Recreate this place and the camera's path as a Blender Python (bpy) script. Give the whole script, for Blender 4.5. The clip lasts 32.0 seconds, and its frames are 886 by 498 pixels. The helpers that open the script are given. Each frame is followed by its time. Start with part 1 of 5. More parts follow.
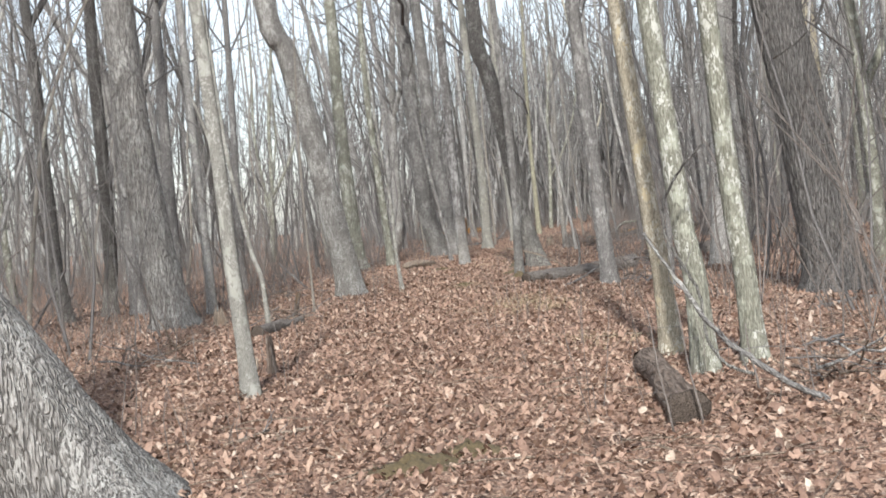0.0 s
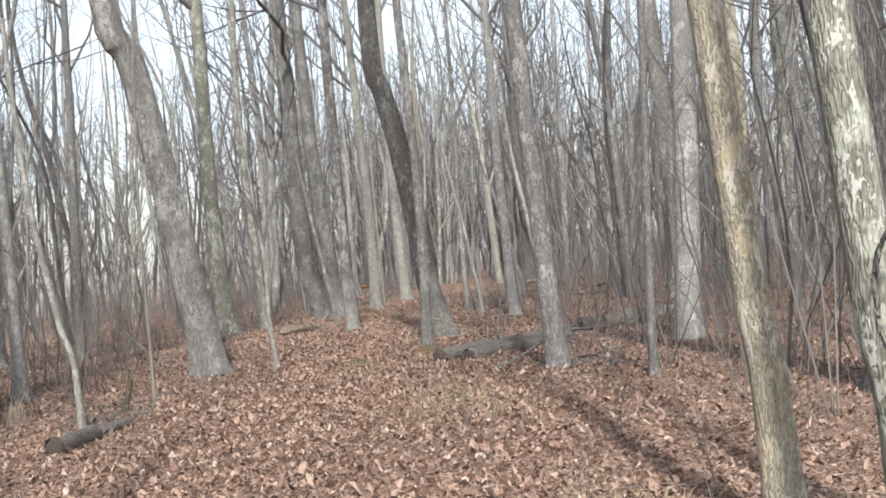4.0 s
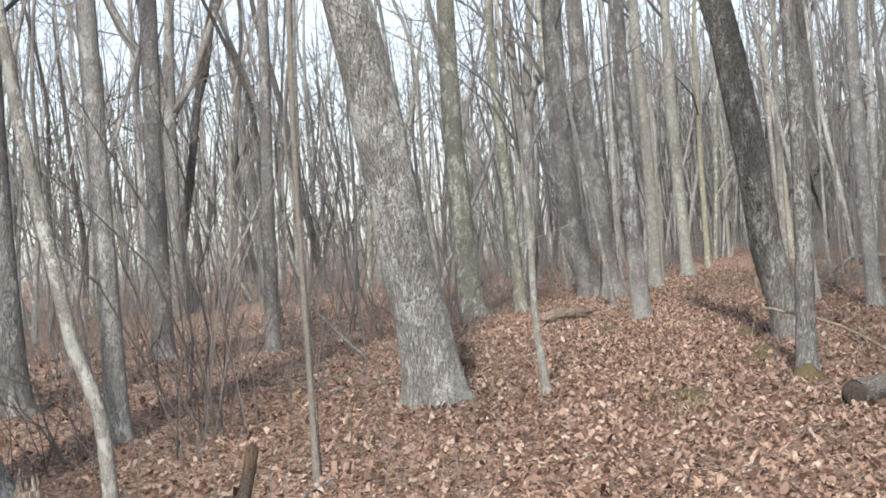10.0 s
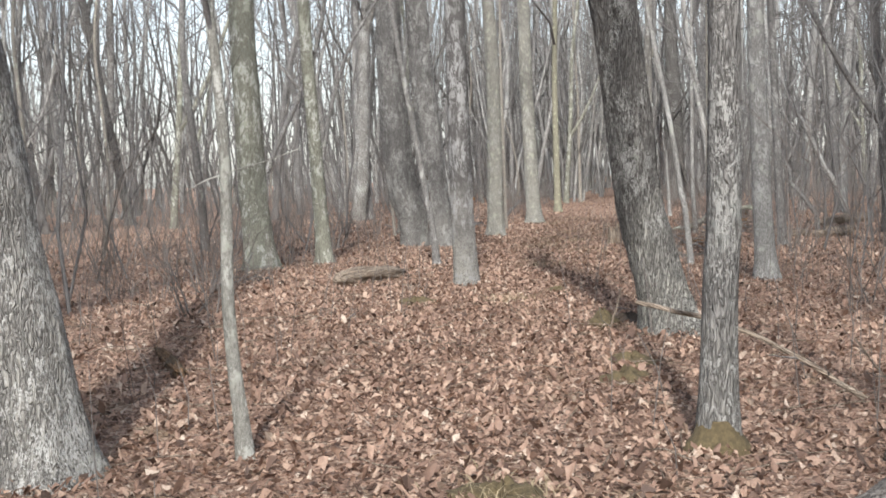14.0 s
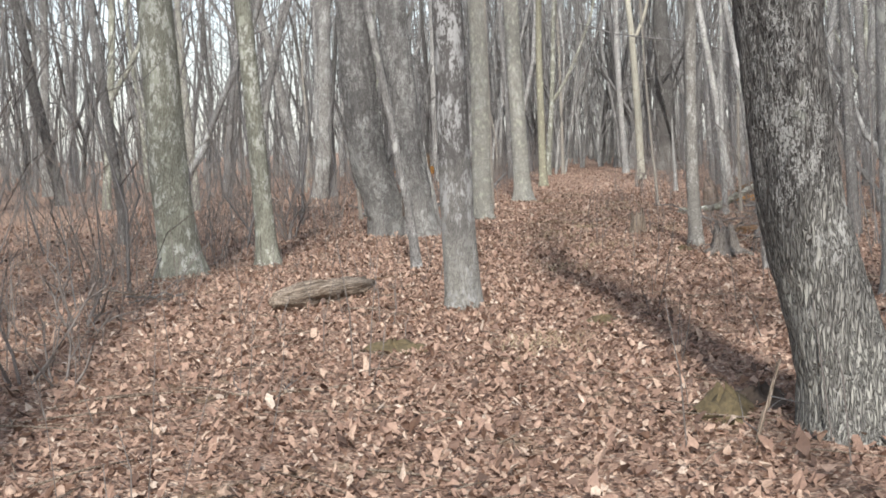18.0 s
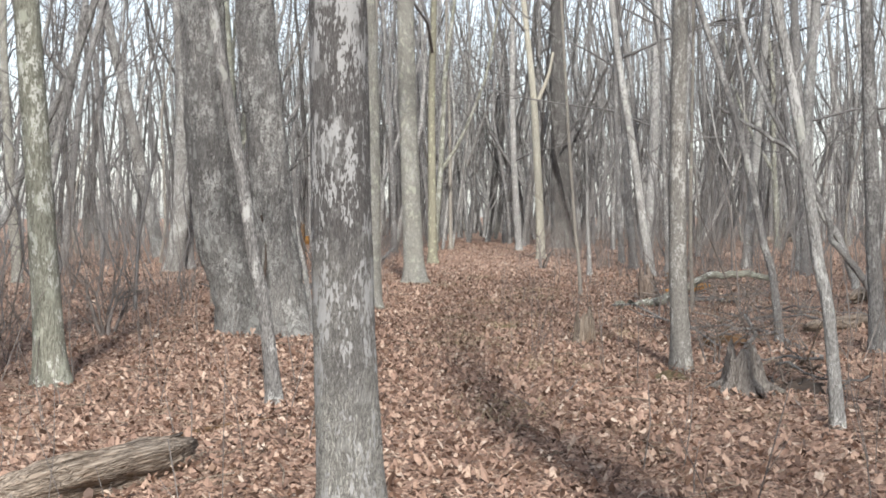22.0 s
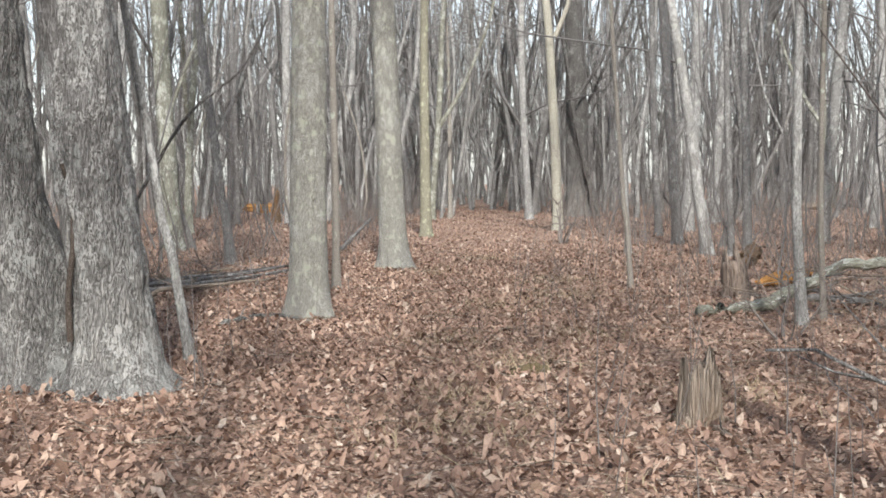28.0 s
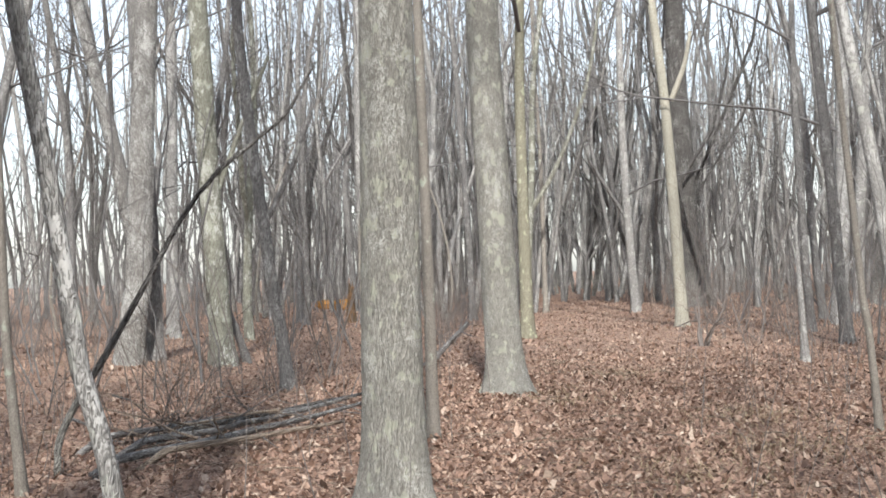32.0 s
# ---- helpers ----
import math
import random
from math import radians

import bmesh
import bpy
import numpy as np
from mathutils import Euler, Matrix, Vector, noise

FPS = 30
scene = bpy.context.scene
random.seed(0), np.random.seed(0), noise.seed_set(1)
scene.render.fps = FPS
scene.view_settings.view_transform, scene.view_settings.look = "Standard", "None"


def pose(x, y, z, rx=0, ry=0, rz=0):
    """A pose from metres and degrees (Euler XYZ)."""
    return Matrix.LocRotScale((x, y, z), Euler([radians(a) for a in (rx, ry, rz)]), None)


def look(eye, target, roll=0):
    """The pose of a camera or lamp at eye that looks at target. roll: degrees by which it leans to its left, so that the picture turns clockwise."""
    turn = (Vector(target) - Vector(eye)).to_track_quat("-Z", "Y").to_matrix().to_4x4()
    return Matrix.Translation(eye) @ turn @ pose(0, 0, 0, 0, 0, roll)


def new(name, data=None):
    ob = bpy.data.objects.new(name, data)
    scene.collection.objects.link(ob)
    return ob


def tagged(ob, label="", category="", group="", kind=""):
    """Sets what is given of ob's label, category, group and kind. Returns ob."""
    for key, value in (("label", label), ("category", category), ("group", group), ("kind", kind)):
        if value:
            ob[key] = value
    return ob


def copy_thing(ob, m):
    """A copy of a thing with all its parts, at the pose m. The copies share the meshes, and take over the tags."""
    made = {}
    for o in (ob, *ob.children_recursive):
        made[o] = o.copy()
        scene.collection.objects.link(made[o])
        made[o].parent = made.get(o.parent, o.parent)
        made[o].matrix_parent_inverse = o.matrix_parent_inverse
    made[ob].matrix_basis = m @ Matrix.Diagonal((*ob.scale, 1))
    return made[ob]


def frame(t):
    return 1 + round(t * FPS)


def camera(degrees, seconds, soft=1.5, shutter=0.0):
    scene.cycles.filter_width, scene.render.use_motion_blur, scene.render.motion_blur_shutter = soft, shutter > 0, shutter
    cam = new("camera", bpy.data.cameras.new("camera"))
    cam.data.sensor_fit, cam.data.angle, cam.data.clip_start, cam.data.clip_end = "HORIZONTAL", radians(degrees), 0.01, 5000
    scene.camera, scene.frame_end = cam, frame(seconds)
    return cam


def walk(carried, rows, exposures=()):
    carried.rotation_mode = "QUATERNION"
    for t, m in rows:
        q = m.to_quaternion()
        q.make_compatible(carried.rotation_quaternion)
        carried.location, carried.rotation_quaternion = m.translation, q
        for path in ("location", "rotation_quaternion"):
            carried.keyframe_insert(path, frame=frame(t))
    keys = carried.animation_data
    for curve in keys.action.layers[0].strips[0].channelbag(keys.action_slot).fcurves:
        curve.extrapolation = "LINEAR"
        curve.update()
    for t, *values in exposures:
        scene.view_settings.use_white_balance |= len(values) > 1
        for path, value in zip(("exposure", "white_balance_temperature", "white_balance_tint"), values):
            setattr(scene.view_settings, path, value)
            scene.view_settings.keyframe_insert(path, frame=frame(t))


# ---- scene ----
PATH = [
    (0, (0.000, -0.000, 1.409), (-0.169, 3.995, 1.314), -5.66),
    (0.5, (-0.053, 0.485, 1.488), (-0.152, 4.483, 1.429), -3.66),
    (1, (-0.208, 1.111, 1.495), (-0.234, 5.110, 1.407), -4.90),
    (1.5, (-0.219, 1.761, 1.451), (-0.167, 5.760, 1.364), -7.85),
    (2, (-0.244, 2.353, 1.516), (-0.096, 6.349, 1.414), -5.23),
    (2.5, (-0.330, 3.046, 1.506), (-0.133, 7.040, 1.552), -4.62),
    (4.5, (-0.360, 6.362, 1.442), (-0.147, 10.356, 1.477), -5.33),
    (5, (-0.398, 7.093, 1.411), (-0.360, 11.093, 1.390), -6.52),
    (5.5, (-0.400, 7.727, 1.440), (-0.269, 11.725, 1.434), -7.11),
    (6, (-0.384, 8.360, 1.471), (-0.392, 12.358, 1.335), -6.22),
    (6.5, (-0.445, 9.035, 1.471), (-0.567, 13.027, 1.257), -4.61),
    (7, (-0.489, 9.736, 1.427), (-0.709, 13.725, 1.228), -7.02),
    (7.5, (-0.554, 10.427, 1.451), (-0.876, 14.413, 1.349), -3.78),
    (8, (-0.706, 11.117, 1.468), (-1.091, 15.097, 1.357), -4.28),
    (8.5, (-0.792, 11.799, 1.453), (-1.248, 15.772, 1.374), -4.89),
    (9, (-0.947, 12.464, 1.410), (-1.439, 16.433, 1.479), -0.93),
    (9.5, (-1.093, 13.080, 1.407), (-1.549, 17.054, 1.384), -3.58),
    (10, (-1.170, 13.784, 1.432), (-1.726, 17.745, 1.442), -3.96),
    (10.5, (-1.259, 14.500, 1.412), (-1.762, 18.468, 1.409), -5.73),
    (11, (-1.234, 15.221, 1.381), (-1.476, 19.214, 1.366), -6.15),
    (11.5, (-1.187, 15.956, 1.417), (-1.237, 19.956, 1.398), -1.84),
    (12, (-1.152, 16.659, 1.432), (-1.177, 20.659, 1.392), -2.83),
    (12.5, (-1.077, 17.371, 1.428), (-1.114, 21.371, 1.412), -1.70),
    (13, (-0.990, 18.058, 1.404), (-1.055, 22.056, 1.329), -0.43),
    (13.5, (-0.884, 18.732, 1.424), (-0.976, 22.723, 1.172), -2.11),
    (15.5, (-0.574, 21.342, 1.436), (-0.817, 25.335, 1.418), 1.25),
    (16, (-0.714, 22.044, 1.431), (-0.907, 26.037, 1.308), 0.15),
    (16.5, (-0.773, 22.751, 1.424), (-0.866, 26.743, 1.194), -0.42),
    (17, (-0.948, 23.402, 1.398), (-1.035, 27.397, 1.213), -0.76),
    (17.5, (-1.062, 24.015, 1.417), (-1.075, 28.003, 1.108), -1.90),
    (18, (-1.075, 24.657, 1.487), (-1.094, 28.645, 1.176), -2.04),
    (18.5, (-1.139, 25.324, 1.465), (-1.141, 29.312, 1.149), 0.06),
    (19, (-1.127, 26.001, 1.457), (-0.813, 29.982, 1.230), -0.86),
    (19.5, (-1.104, 26.635, 1.484), (-0.789, 30.620, 1.336), -0.41),
    (20, (-1.123, 27.330, 1.491), (-0.766, 31.309, 1.291), -1.28),
    (20.5, (-1.090, 28.006, 1.463), (-0.716, 31.984, 1.266), -1.48),
    (21, (-1.138, 28.643, 1.502), (-0.827, 32.627, 1.333), 1.33),
    (21.5, (-1.170, 29.320, 1.485), (-0.791, 33.300, 1.341), -2.14),
    (22, (-1.092, 30.073, 1.491), (-0.721, 34.055, 1.390), -0.18),
    (22.5, (-1.092, 30.707, 1.456), (-0.665, 34.683, 1.360), -2.99),
    (23, (-1.087, 31.337, 1.471), (-0.495, 35.292, 1.359), -2.93),
    (23.5, (-0.977, 31.918, 1.517), (-0.542, 35.890, 1.326), -3.60),
    (24, (-0.878, 32.590, 1.510), (-0.247, 36.533, 1.280), -1.27),
    (24.5, (-0.775, 33.070, 1.491), (-0.069, 36.999, 1.239), -1.19),
    (26.5, (-0.306, 35.273, 1.439), (0.378, 39.202, 1.125), 0.80),
    (27, (-0.266, 35.891, 1.415), (0.339, 39.832, 1.099), -0.37),
    (27.5, (-0.212, 36.712, 1.404), (0.202, 40.682, 1.144), -0.50),
    (28, (-0.189, 37.409, 1.378), (0.168, 41.388, 1.175), -0.33),
    (28.5, (-0.163, 38.067, 1.406), (0.177, 42.048, 1.206), -1.29),
    (29, (-0.126, 38.712, 1.455), (0.179, 42.694, 1.233), -0.12),
    (29.5, (-0.176, 39.346, 1.419), (0.050, 43.337, 1.284), -1.54),
    (30, (-0.182, 40.036, 1.399), (-0.061, 44.034, 1.318), -2.60),
    (30.5, (-0.213, 40.688, 1.419), (-0.220, 44.687, 1.353), -0.72),
    (31, (-0.276, 41.314, 1.433), (-0.209, 45.312, 1.346), -1.21),
    (31.5, (-0.248, 41.986, 1.465), (-0.151, 45.985, 1.423), -2.02),
    (32, (-0.293, 42.638, 1.443), (-0.168, 46.635, 1.521), -1.73),
]
cam = camera(37.84, 32.0, soft=1.7)
walk(cam, [(t, look(eye, target, roll)) for t, eye, target, roll in PATH], [(0, 0.62, 6200, 10), (6, 0.63, 6200, 10), (13, 0.67, 6200, 10), (22, 0.74, 6200, 10), (27, 0.79, 6200, 10), (32, 0.78, 6200, 10)])

# ---- world, sun ----
SUN_AZ, SUN_EL = radians(-1.4), radians(36.0)      # where the shadows point (from +y to +x is negative), height
world = bpy.data.worlds.new("sky")
scene.world = world
world.use_nodes = True
wn = world.node_tree.nodes
sky = wn.new("ShaderNodeTexSky")
sky.sky_type, sky.sun_disc = "NISHITA", False
sky.sun_elevation, sky.sun_rotation = SUN_EL, radians(181.4)
sky.air_density, sky.dust_density, sky.ozone_density = 1.15, 1.2, 1.6
wn["Background"].inputs["Strength"].default_value = 0.15
haze = wn.new("ShaderNodeHueSaturation")             # thin white haze takes most of the blue out
haze.inputs["Saturation"].default_value, haze.inputs["Value"].default_value = 0.45, 0.98
world.node_tree.links.new(sky.outputs[0], haze.inputs["Color"])
world.node_tree.links.new(haze.outputs[0], wn["Background"].inputs["Color"])
sun_data = bpy.data.lights.new("sun", "SUN")
sun_data.energy, sun_data.angle, sun_data.color = 3.8, radians(2.6), (1.0, 0.945, 0.875)
sun = new("sun", sun_data)
sun.matrix_world = look((0, 0, 60), (60 * math.sin(-SUN_AZ) / math.tan(SUN_EL), 60 * math.cos(SUN_AZ) / math.tan(SUN_EL), 0))


# ---- materials ----
def material(name):
    m = bpy.data.materials.new(name)
    m.use_nodes = True
    nt = m.node_tree
    return m, nt, nt.nodes["Principled BSDF"]


def node(nt, kind, **inputs):
    n = nt.nodes.new(kind)
    for key, value in inputs.items():
        n.inputs[key.replace("_", " ")].default_value = value
    return n


def ramp(nt, fac, stops):
    n = nt.nodes.new("ShaderNodeValToRGB")
    el = n.color_ramp.elements
    while len(el) < len(stops):
        el.new(0.5)
    for e, (p, c) in zip(el, stops):
        e.position, e.color = p, (*c, 1)
    nt.links.new(fac, n.inputs[0])
    return n.outputs[0]


def mix(nt, fac, a, b, how="MIX"):
    n = nt.nodes.new("ShaderNodeMix")
    n.data_type, n.blend_type = "RGBA", how
    for sock, v in ((n.inputs[0], fac), (n.inputs[6], a), (n.inputs[7], b)):
        if isinstance(v, (int, float)):
            sock.default_value = v
        elif isinstance(v, tuple):
            sock.default_value = (*v, 1)
        else:
            nt.links.new(v, sock)
    return n.outputs[2]


def coords(nt, scale, kind="Object"):
    tc = nt.nodes.new("ShaderNodeTexCoord")
    mp = nt.nodes.new("ShaderNodeMapping")
    mp.inputs["Scale"].default_value = scale
    nt.links.new(tc.outputs[kind], mp.inputs[0])
    return mp.outputs[0]


def noise_tex(nt, vec, scale, detail=3.0, rough=0.55):
    n = node(nt, "ShaderNodeTexNoise", Scale=scale, Detail=detail, Roughness=rough)
    nt.links.new(vec, n.inputs["Vector"])
    return n.outputs["Fac"]


def bump(nt, bsdf, height, strength, distance):
    n = node(nt, "ShaderNodeBump", Strength=strength, Distance=distance)
    nt.links.new(height, n.inputs["Height"])
    nt.links.new(n.outputs[0], bsdf.inputs["Normal"])


def add(nt, a, b, how="ADD"):
    n = nt.nodes.new("ShaderNodeMath")
    n.operation = how
    for sock, v in ((n.inputs[0], a), (n.inputs[1], b)):
        if isinstance(v, (int, float)):
            sock.default_value = v
        else:
            nt.links.new(v, sock)
    return n.outputs[0]


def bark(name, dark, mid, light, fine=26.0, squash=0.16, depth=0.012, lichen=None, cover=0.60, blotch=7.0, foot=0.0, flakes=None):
    """Furrowed bark: ridges run up the stem; lichen sits in blotches."""
    dark, mid, light = (tuple(min(0.8, v * 0.98) for v in c) for c in (dark, mid, light))
    m, nt, bsdf = material(name)
    up = coords(nt, (1, 1, squash))
    flat = coords(nt, (1, 1, 0.6))
    ridge = nt.nodes.new("ShaderNodeTexVoronoi")
    ridge.feature = "DISTANCE_TO_EDGE"
    ridge.inputs["Scale"].default_value = fine
    warp = noise_tex(nt, up, fine * 0.6, 2.0)
    shift = nt.nodes.new("ShaderNodeMix")
    shift.data_type, shift.blend_type = "RGBA", "LINEAR_LIGHT"
    shift.inputs[0].default_value = 0.09
    nt.links.new(up, shift.inputs[6])
    nt.links.new(warp, shift.inputs[7])
    nt.links.new(shift.outputs[2], ridge.inputs["Vector"])
    grain = noise_tex(nt, up, fine * 3.0, 4.0, 0.7)
    broad = noise_tex(nt, flat, 2.2, 3.0)
    plate = ramp(nt, ridge.outputs["Distance"], [(0.0, (0, 0, 0)), (0.10, (0.45,) * 3), (0.32, (1, 1, 1))])
    # furrow lines take the dark tone, which paints in their shade
    c = mix(nt, plate, dark, mid)
    c = mix(nt, ramp(nt, grain, [(0.42, (0, 0, 0)), (0.72, (1, 1, 1))]), c, light)
    c = mix(nt, ramp(nt, broad, [(0.35, (0, 0, 0)), (0.7, (0.45,) * 3)]), c, tuple(v * 0.62 for v in mid))
    if lichen:
        spots = noise_tex(nt, flat, blotch, 5.0, 0.62)
        c = mix(nt, ramp(nt, spots, [(cover - 0.02, (0, 0, 0)), (cover + 0.03, (0.9,) * 3)]), c, lichen)
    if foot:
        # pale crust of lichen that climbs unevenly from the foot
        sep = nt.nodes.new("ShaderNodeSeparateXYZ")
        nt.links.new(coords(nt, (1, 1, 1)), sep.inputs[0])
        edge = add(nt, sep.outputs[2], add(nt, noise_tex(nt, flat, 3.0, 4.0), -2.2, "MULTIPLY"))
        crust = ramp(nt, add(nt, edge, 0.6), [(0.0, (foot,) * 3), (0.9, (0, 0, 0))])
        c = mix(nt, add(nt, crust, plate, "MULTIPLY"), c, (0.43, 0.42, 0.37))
    if flakes:
        # flat pale scales, thick in some places and missing in others
        scale, tall, share, tone = flakes
        at = coords(nt, (1, 1, tall))
        bend = nt.nodes.new("ShaderNodeMix")
        bend.data_type, bend.blend_type = "RGBA", "LINEAR_LIGHT"
        bend.inputs[0].default_value = 0.06
        rough = node(nt, "ShaderNodeTexNoise", Scale=scale * 1.4, Detail=3.0)
        nt.links.new(at, rough.inputs["Vector"])
        nt.links.new(at, bend.inputs[6])
        nt.links.new(rough.outputs["Color"], bend.inputs[7])
        cells = nt.nodes.new("ShaderNodeTexVoronoi")
        cells.inputs["Scale"].default_value = scale
        nt.links.new(bend.outputs[2], cells.inputs["Vector"])
        one = nt.nodes.new("ShaderNodeSeparateColor")
        nt.links.new(cells.outputs["Color"], one.inputs[0])
        pick = add(nt, one.outputs[0], add(nt, add(nt, noise_tex(nt, flat, 3.5, 4.0), -0.5), 2.2, "MULTIPLY"))
        on = ramp(nt, pick, [(1 - share, (0, 0, 0)), (1.03 - share, (0.92,) * 3)])
        c = mix(nt, on, c, mix(nt, grain, tuple(v * 0.75 for v in tone), tone))
        plate = mix(nt, on, plate, (1, 1, 1))
    nt.links.new(c, bsdf.inputs["Base Color"])
    bsdf.inputs["Roughness"].default_value = 0.92
    bsdf.inputs["Specular IOR Level"].default_value = 0.15
    bump(nt, bsdf, add(nt, plate, add(nt, grain, 0.5, "MULTIPLY")), 0.9, depth)
    return m


BARK = {
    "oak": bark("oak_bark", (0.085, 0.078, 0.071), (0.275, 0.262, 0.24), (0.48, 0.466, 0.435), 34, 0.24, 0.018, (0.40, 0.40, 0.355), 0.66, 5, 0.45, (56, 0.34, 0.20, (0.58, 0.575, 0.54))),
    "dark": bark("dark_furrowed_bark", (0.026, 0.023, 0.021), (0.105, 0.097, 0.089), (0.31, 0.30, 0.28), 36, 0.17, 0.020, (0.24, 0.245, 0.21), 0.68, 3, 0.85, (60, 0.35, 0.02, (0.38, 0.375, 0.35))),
    "gray": bark("gray_bark", (0.080, 0.076, 0.072), (0.222, 0.213, 0.20), (0.39, 0.378, 0.358), 32, 0.24, 0.010, (0.36, 0.36, 0.32), 0.63, 7, 0.0, (38, 0.4, 0.10, (0.43, 0.425, 0.40))),
    "pale": bark("pale_gray_bark", (0.14, 0.134, 0.125), (0.34, 0.33, 0.308), (0.53, 0.52, 0.49), 36, 0.28, 0.008, (0.46, 0.46, 0.41), 0.60, 8, 0.0, (38, 0.4, 0.12, (0.56, 0.55, 0.52))),
    "thin": bark("sapling_bark", (0.15, 0.13, 0.11), (0.29, 0.265, 0.225), (0.42, 0.39, 0.34), 70, 0.3, 0.003, (0.40, 0.42, 0.34), 0.62, 12),
    "lichen": bark("lichen_bark", (0.12, 0.118, 0.09), (0.255, 0.254, 0.205), (0.37, 0.37, 0.305), 30, 0.22, 0.008, (0.36, 0.37, 0.30), 0.57, 7, 0.0, (34, 0.42, 0.13, (0.53, 0.53, 0.475))),
    "birch": bark("cream_birch_bark", (0.20, 0.18, 0.135), (0.46, 0.44, 0.355), (0.62, 0.60, 0.51), 30, 0.5, 0.004, (0.28, 0.25, 0.17), 0.66, 6),
    "birchy": bark("pale_peeling_bark", (0.17, 0.145, 0.10), (0.385, 0.345, 0.262), (0.52, 0.48, 0.385), 34, 0.3, 0.006, (0.47, 0.40, 0.27), 0.58, 7, 0.0, (34, 0.4, 0.16, (0.58, 0.55, 0.46))),
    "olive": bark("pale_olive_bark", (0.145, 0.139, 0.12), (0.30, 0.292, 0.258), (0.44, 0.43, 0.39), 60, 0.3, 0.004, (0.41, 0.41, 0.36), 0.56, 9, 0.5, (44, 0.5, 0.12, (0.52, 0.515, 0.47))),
    "ridged": bark("coarse_ridged_bark", (0.075, 0.07, 0.064), (0.285, 0.272, 0.252), (0.50, 0.485, 0.455), 27, 0.14, 0.028, (0.33, 0.335, 0.29), 0.64, 6, 0.0, (44, 0.25, 0.10, (0.46, 0.455, 0.425))),
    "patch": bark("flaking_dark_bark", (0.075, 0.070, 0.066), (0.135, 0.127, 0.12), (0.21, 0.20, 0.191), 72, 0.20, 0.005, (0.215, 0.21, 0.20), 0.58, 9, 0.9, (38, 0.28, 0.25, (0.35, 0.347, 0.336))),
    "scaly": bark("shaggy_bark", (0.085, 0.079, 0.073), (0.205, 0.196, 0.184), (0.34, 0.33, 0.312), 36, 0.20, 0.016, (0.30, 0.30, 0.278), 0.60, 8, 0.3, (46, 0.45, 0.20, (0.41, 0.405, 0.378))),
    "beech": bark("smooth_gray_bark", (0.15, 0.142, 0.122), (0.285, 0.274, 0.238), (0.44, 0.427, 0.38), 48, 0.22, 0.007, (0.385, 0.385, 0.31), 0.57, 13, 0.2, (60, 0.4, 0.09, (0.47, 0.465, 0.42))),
    "flaky": bark("flaky_tan_bark", (0.13, 0.12, 0.105), (0.28, 0.264, 0.235), (0.44, 0.42, 0.38), 48, 0.26, 0.007, (0.44, 0.42, 0.37), 0.62, 6, 0.0, (40, 0.4, 0.16, (0.52, 0.505, 0.465))),
    "interlaced": bark("interlaced_bark", (0.04, 0.036, 0.033), (0.15, 0.141, 0.131), (0.35, 0.338, 0.318), 30, 0.10, 0.024, (0.25, 0.25, 0.22), 0.68, 4),
    "mossy": bark("olive_bark", (0.14, 0.13, 0.09), (0.27, 0.255, 0.185), (0.40, 0.385, 0.30), 40, 0.2, 0.005, (0.42, 0.43, 0.30), 0.6, 8),
    "twig": bark("twig_bark", (0.10, 0.094, 0.09), (0.19, 0.18, 0.172), (0.29, 0.279, 0.268), 60, 0.2, 0.002),
    "oldlog": bark("old_log_bark", (0.06, 0.044, 0.035), (0.185, 0.142, 0.112), (0.31, 0.255, 0.21), 16, 0.14, 0.014, (0.25, 0.24, 0.2), 0.66, 5),
    "weatherlog": bark("gray_log_bark", (0.085, 0.072, 0.06), (0.225, 0.20, 0.175), (0.36, 0.33, 0.295), 30, 0.25, 0.010, (0.30, 0.28, 0.24), 0.62, 5),
    "end": bark("log_end", (0.03, 0.024, 0.02), (0.10, 0.078, 0.062), (0.21, 0.175, 0.145), 40, 1.0, 0.006),
    "rot": bark("rotten_wood", (0.04, 0.025, 0.015), (0.20, 0.115, 0.06), (0.34, 0.22, 0.13), 30, 0.12, 0.010, (0.10, 0.075, 0.05), 0.5, 6),
    "weathered": bark("weathered_wood", (0.10, 0.075, 0.055), (0.36, 0.285, 0.215), (0.56, 0.48, 0.39), 34, 0.06, 0.012, (0.24, 0.18, 0.13), 0.58, 5),
    "orange": bark("orange_rotten_wood", (0.12, 0.05, 0.015), (0.50, 0.24, 0.06), (0.62, 0.36, 0.14), 30, 0.2, 0.010),
    "brush": bark("shrub_stems", (0.12, 0.103, 0.092), (0.21, 0.184, 0.164), (0.30, 0.271, 0.246), 60, 0.2, 0.001),
}


def thin_leaf(nt, bsdf, c):
    """A dry leaf lets a little of the sun through."""
    bsdf.inputs["Roughness"].default_value = 0.6
    bsdf.inputs["Specular IOR Level"].default_value = 0.35
    glow = nt.nodes.new("ShaderNodeBsdfTranslucent")
    nt.links.new(c, glow.inputs["Color"])
    both = nt.nodes.new("ShaderNodeMixShader")
    both.inputs[0].default_value = 0.22
    nt.links.new(bsdf.outputs[0], both.inputs[1])
    nt.links.new(glow.outputs[0], both.inputs[2])
    nt.links.new(both.outputs[0], nt.nodes["Material Output"].inputs["Surface"])


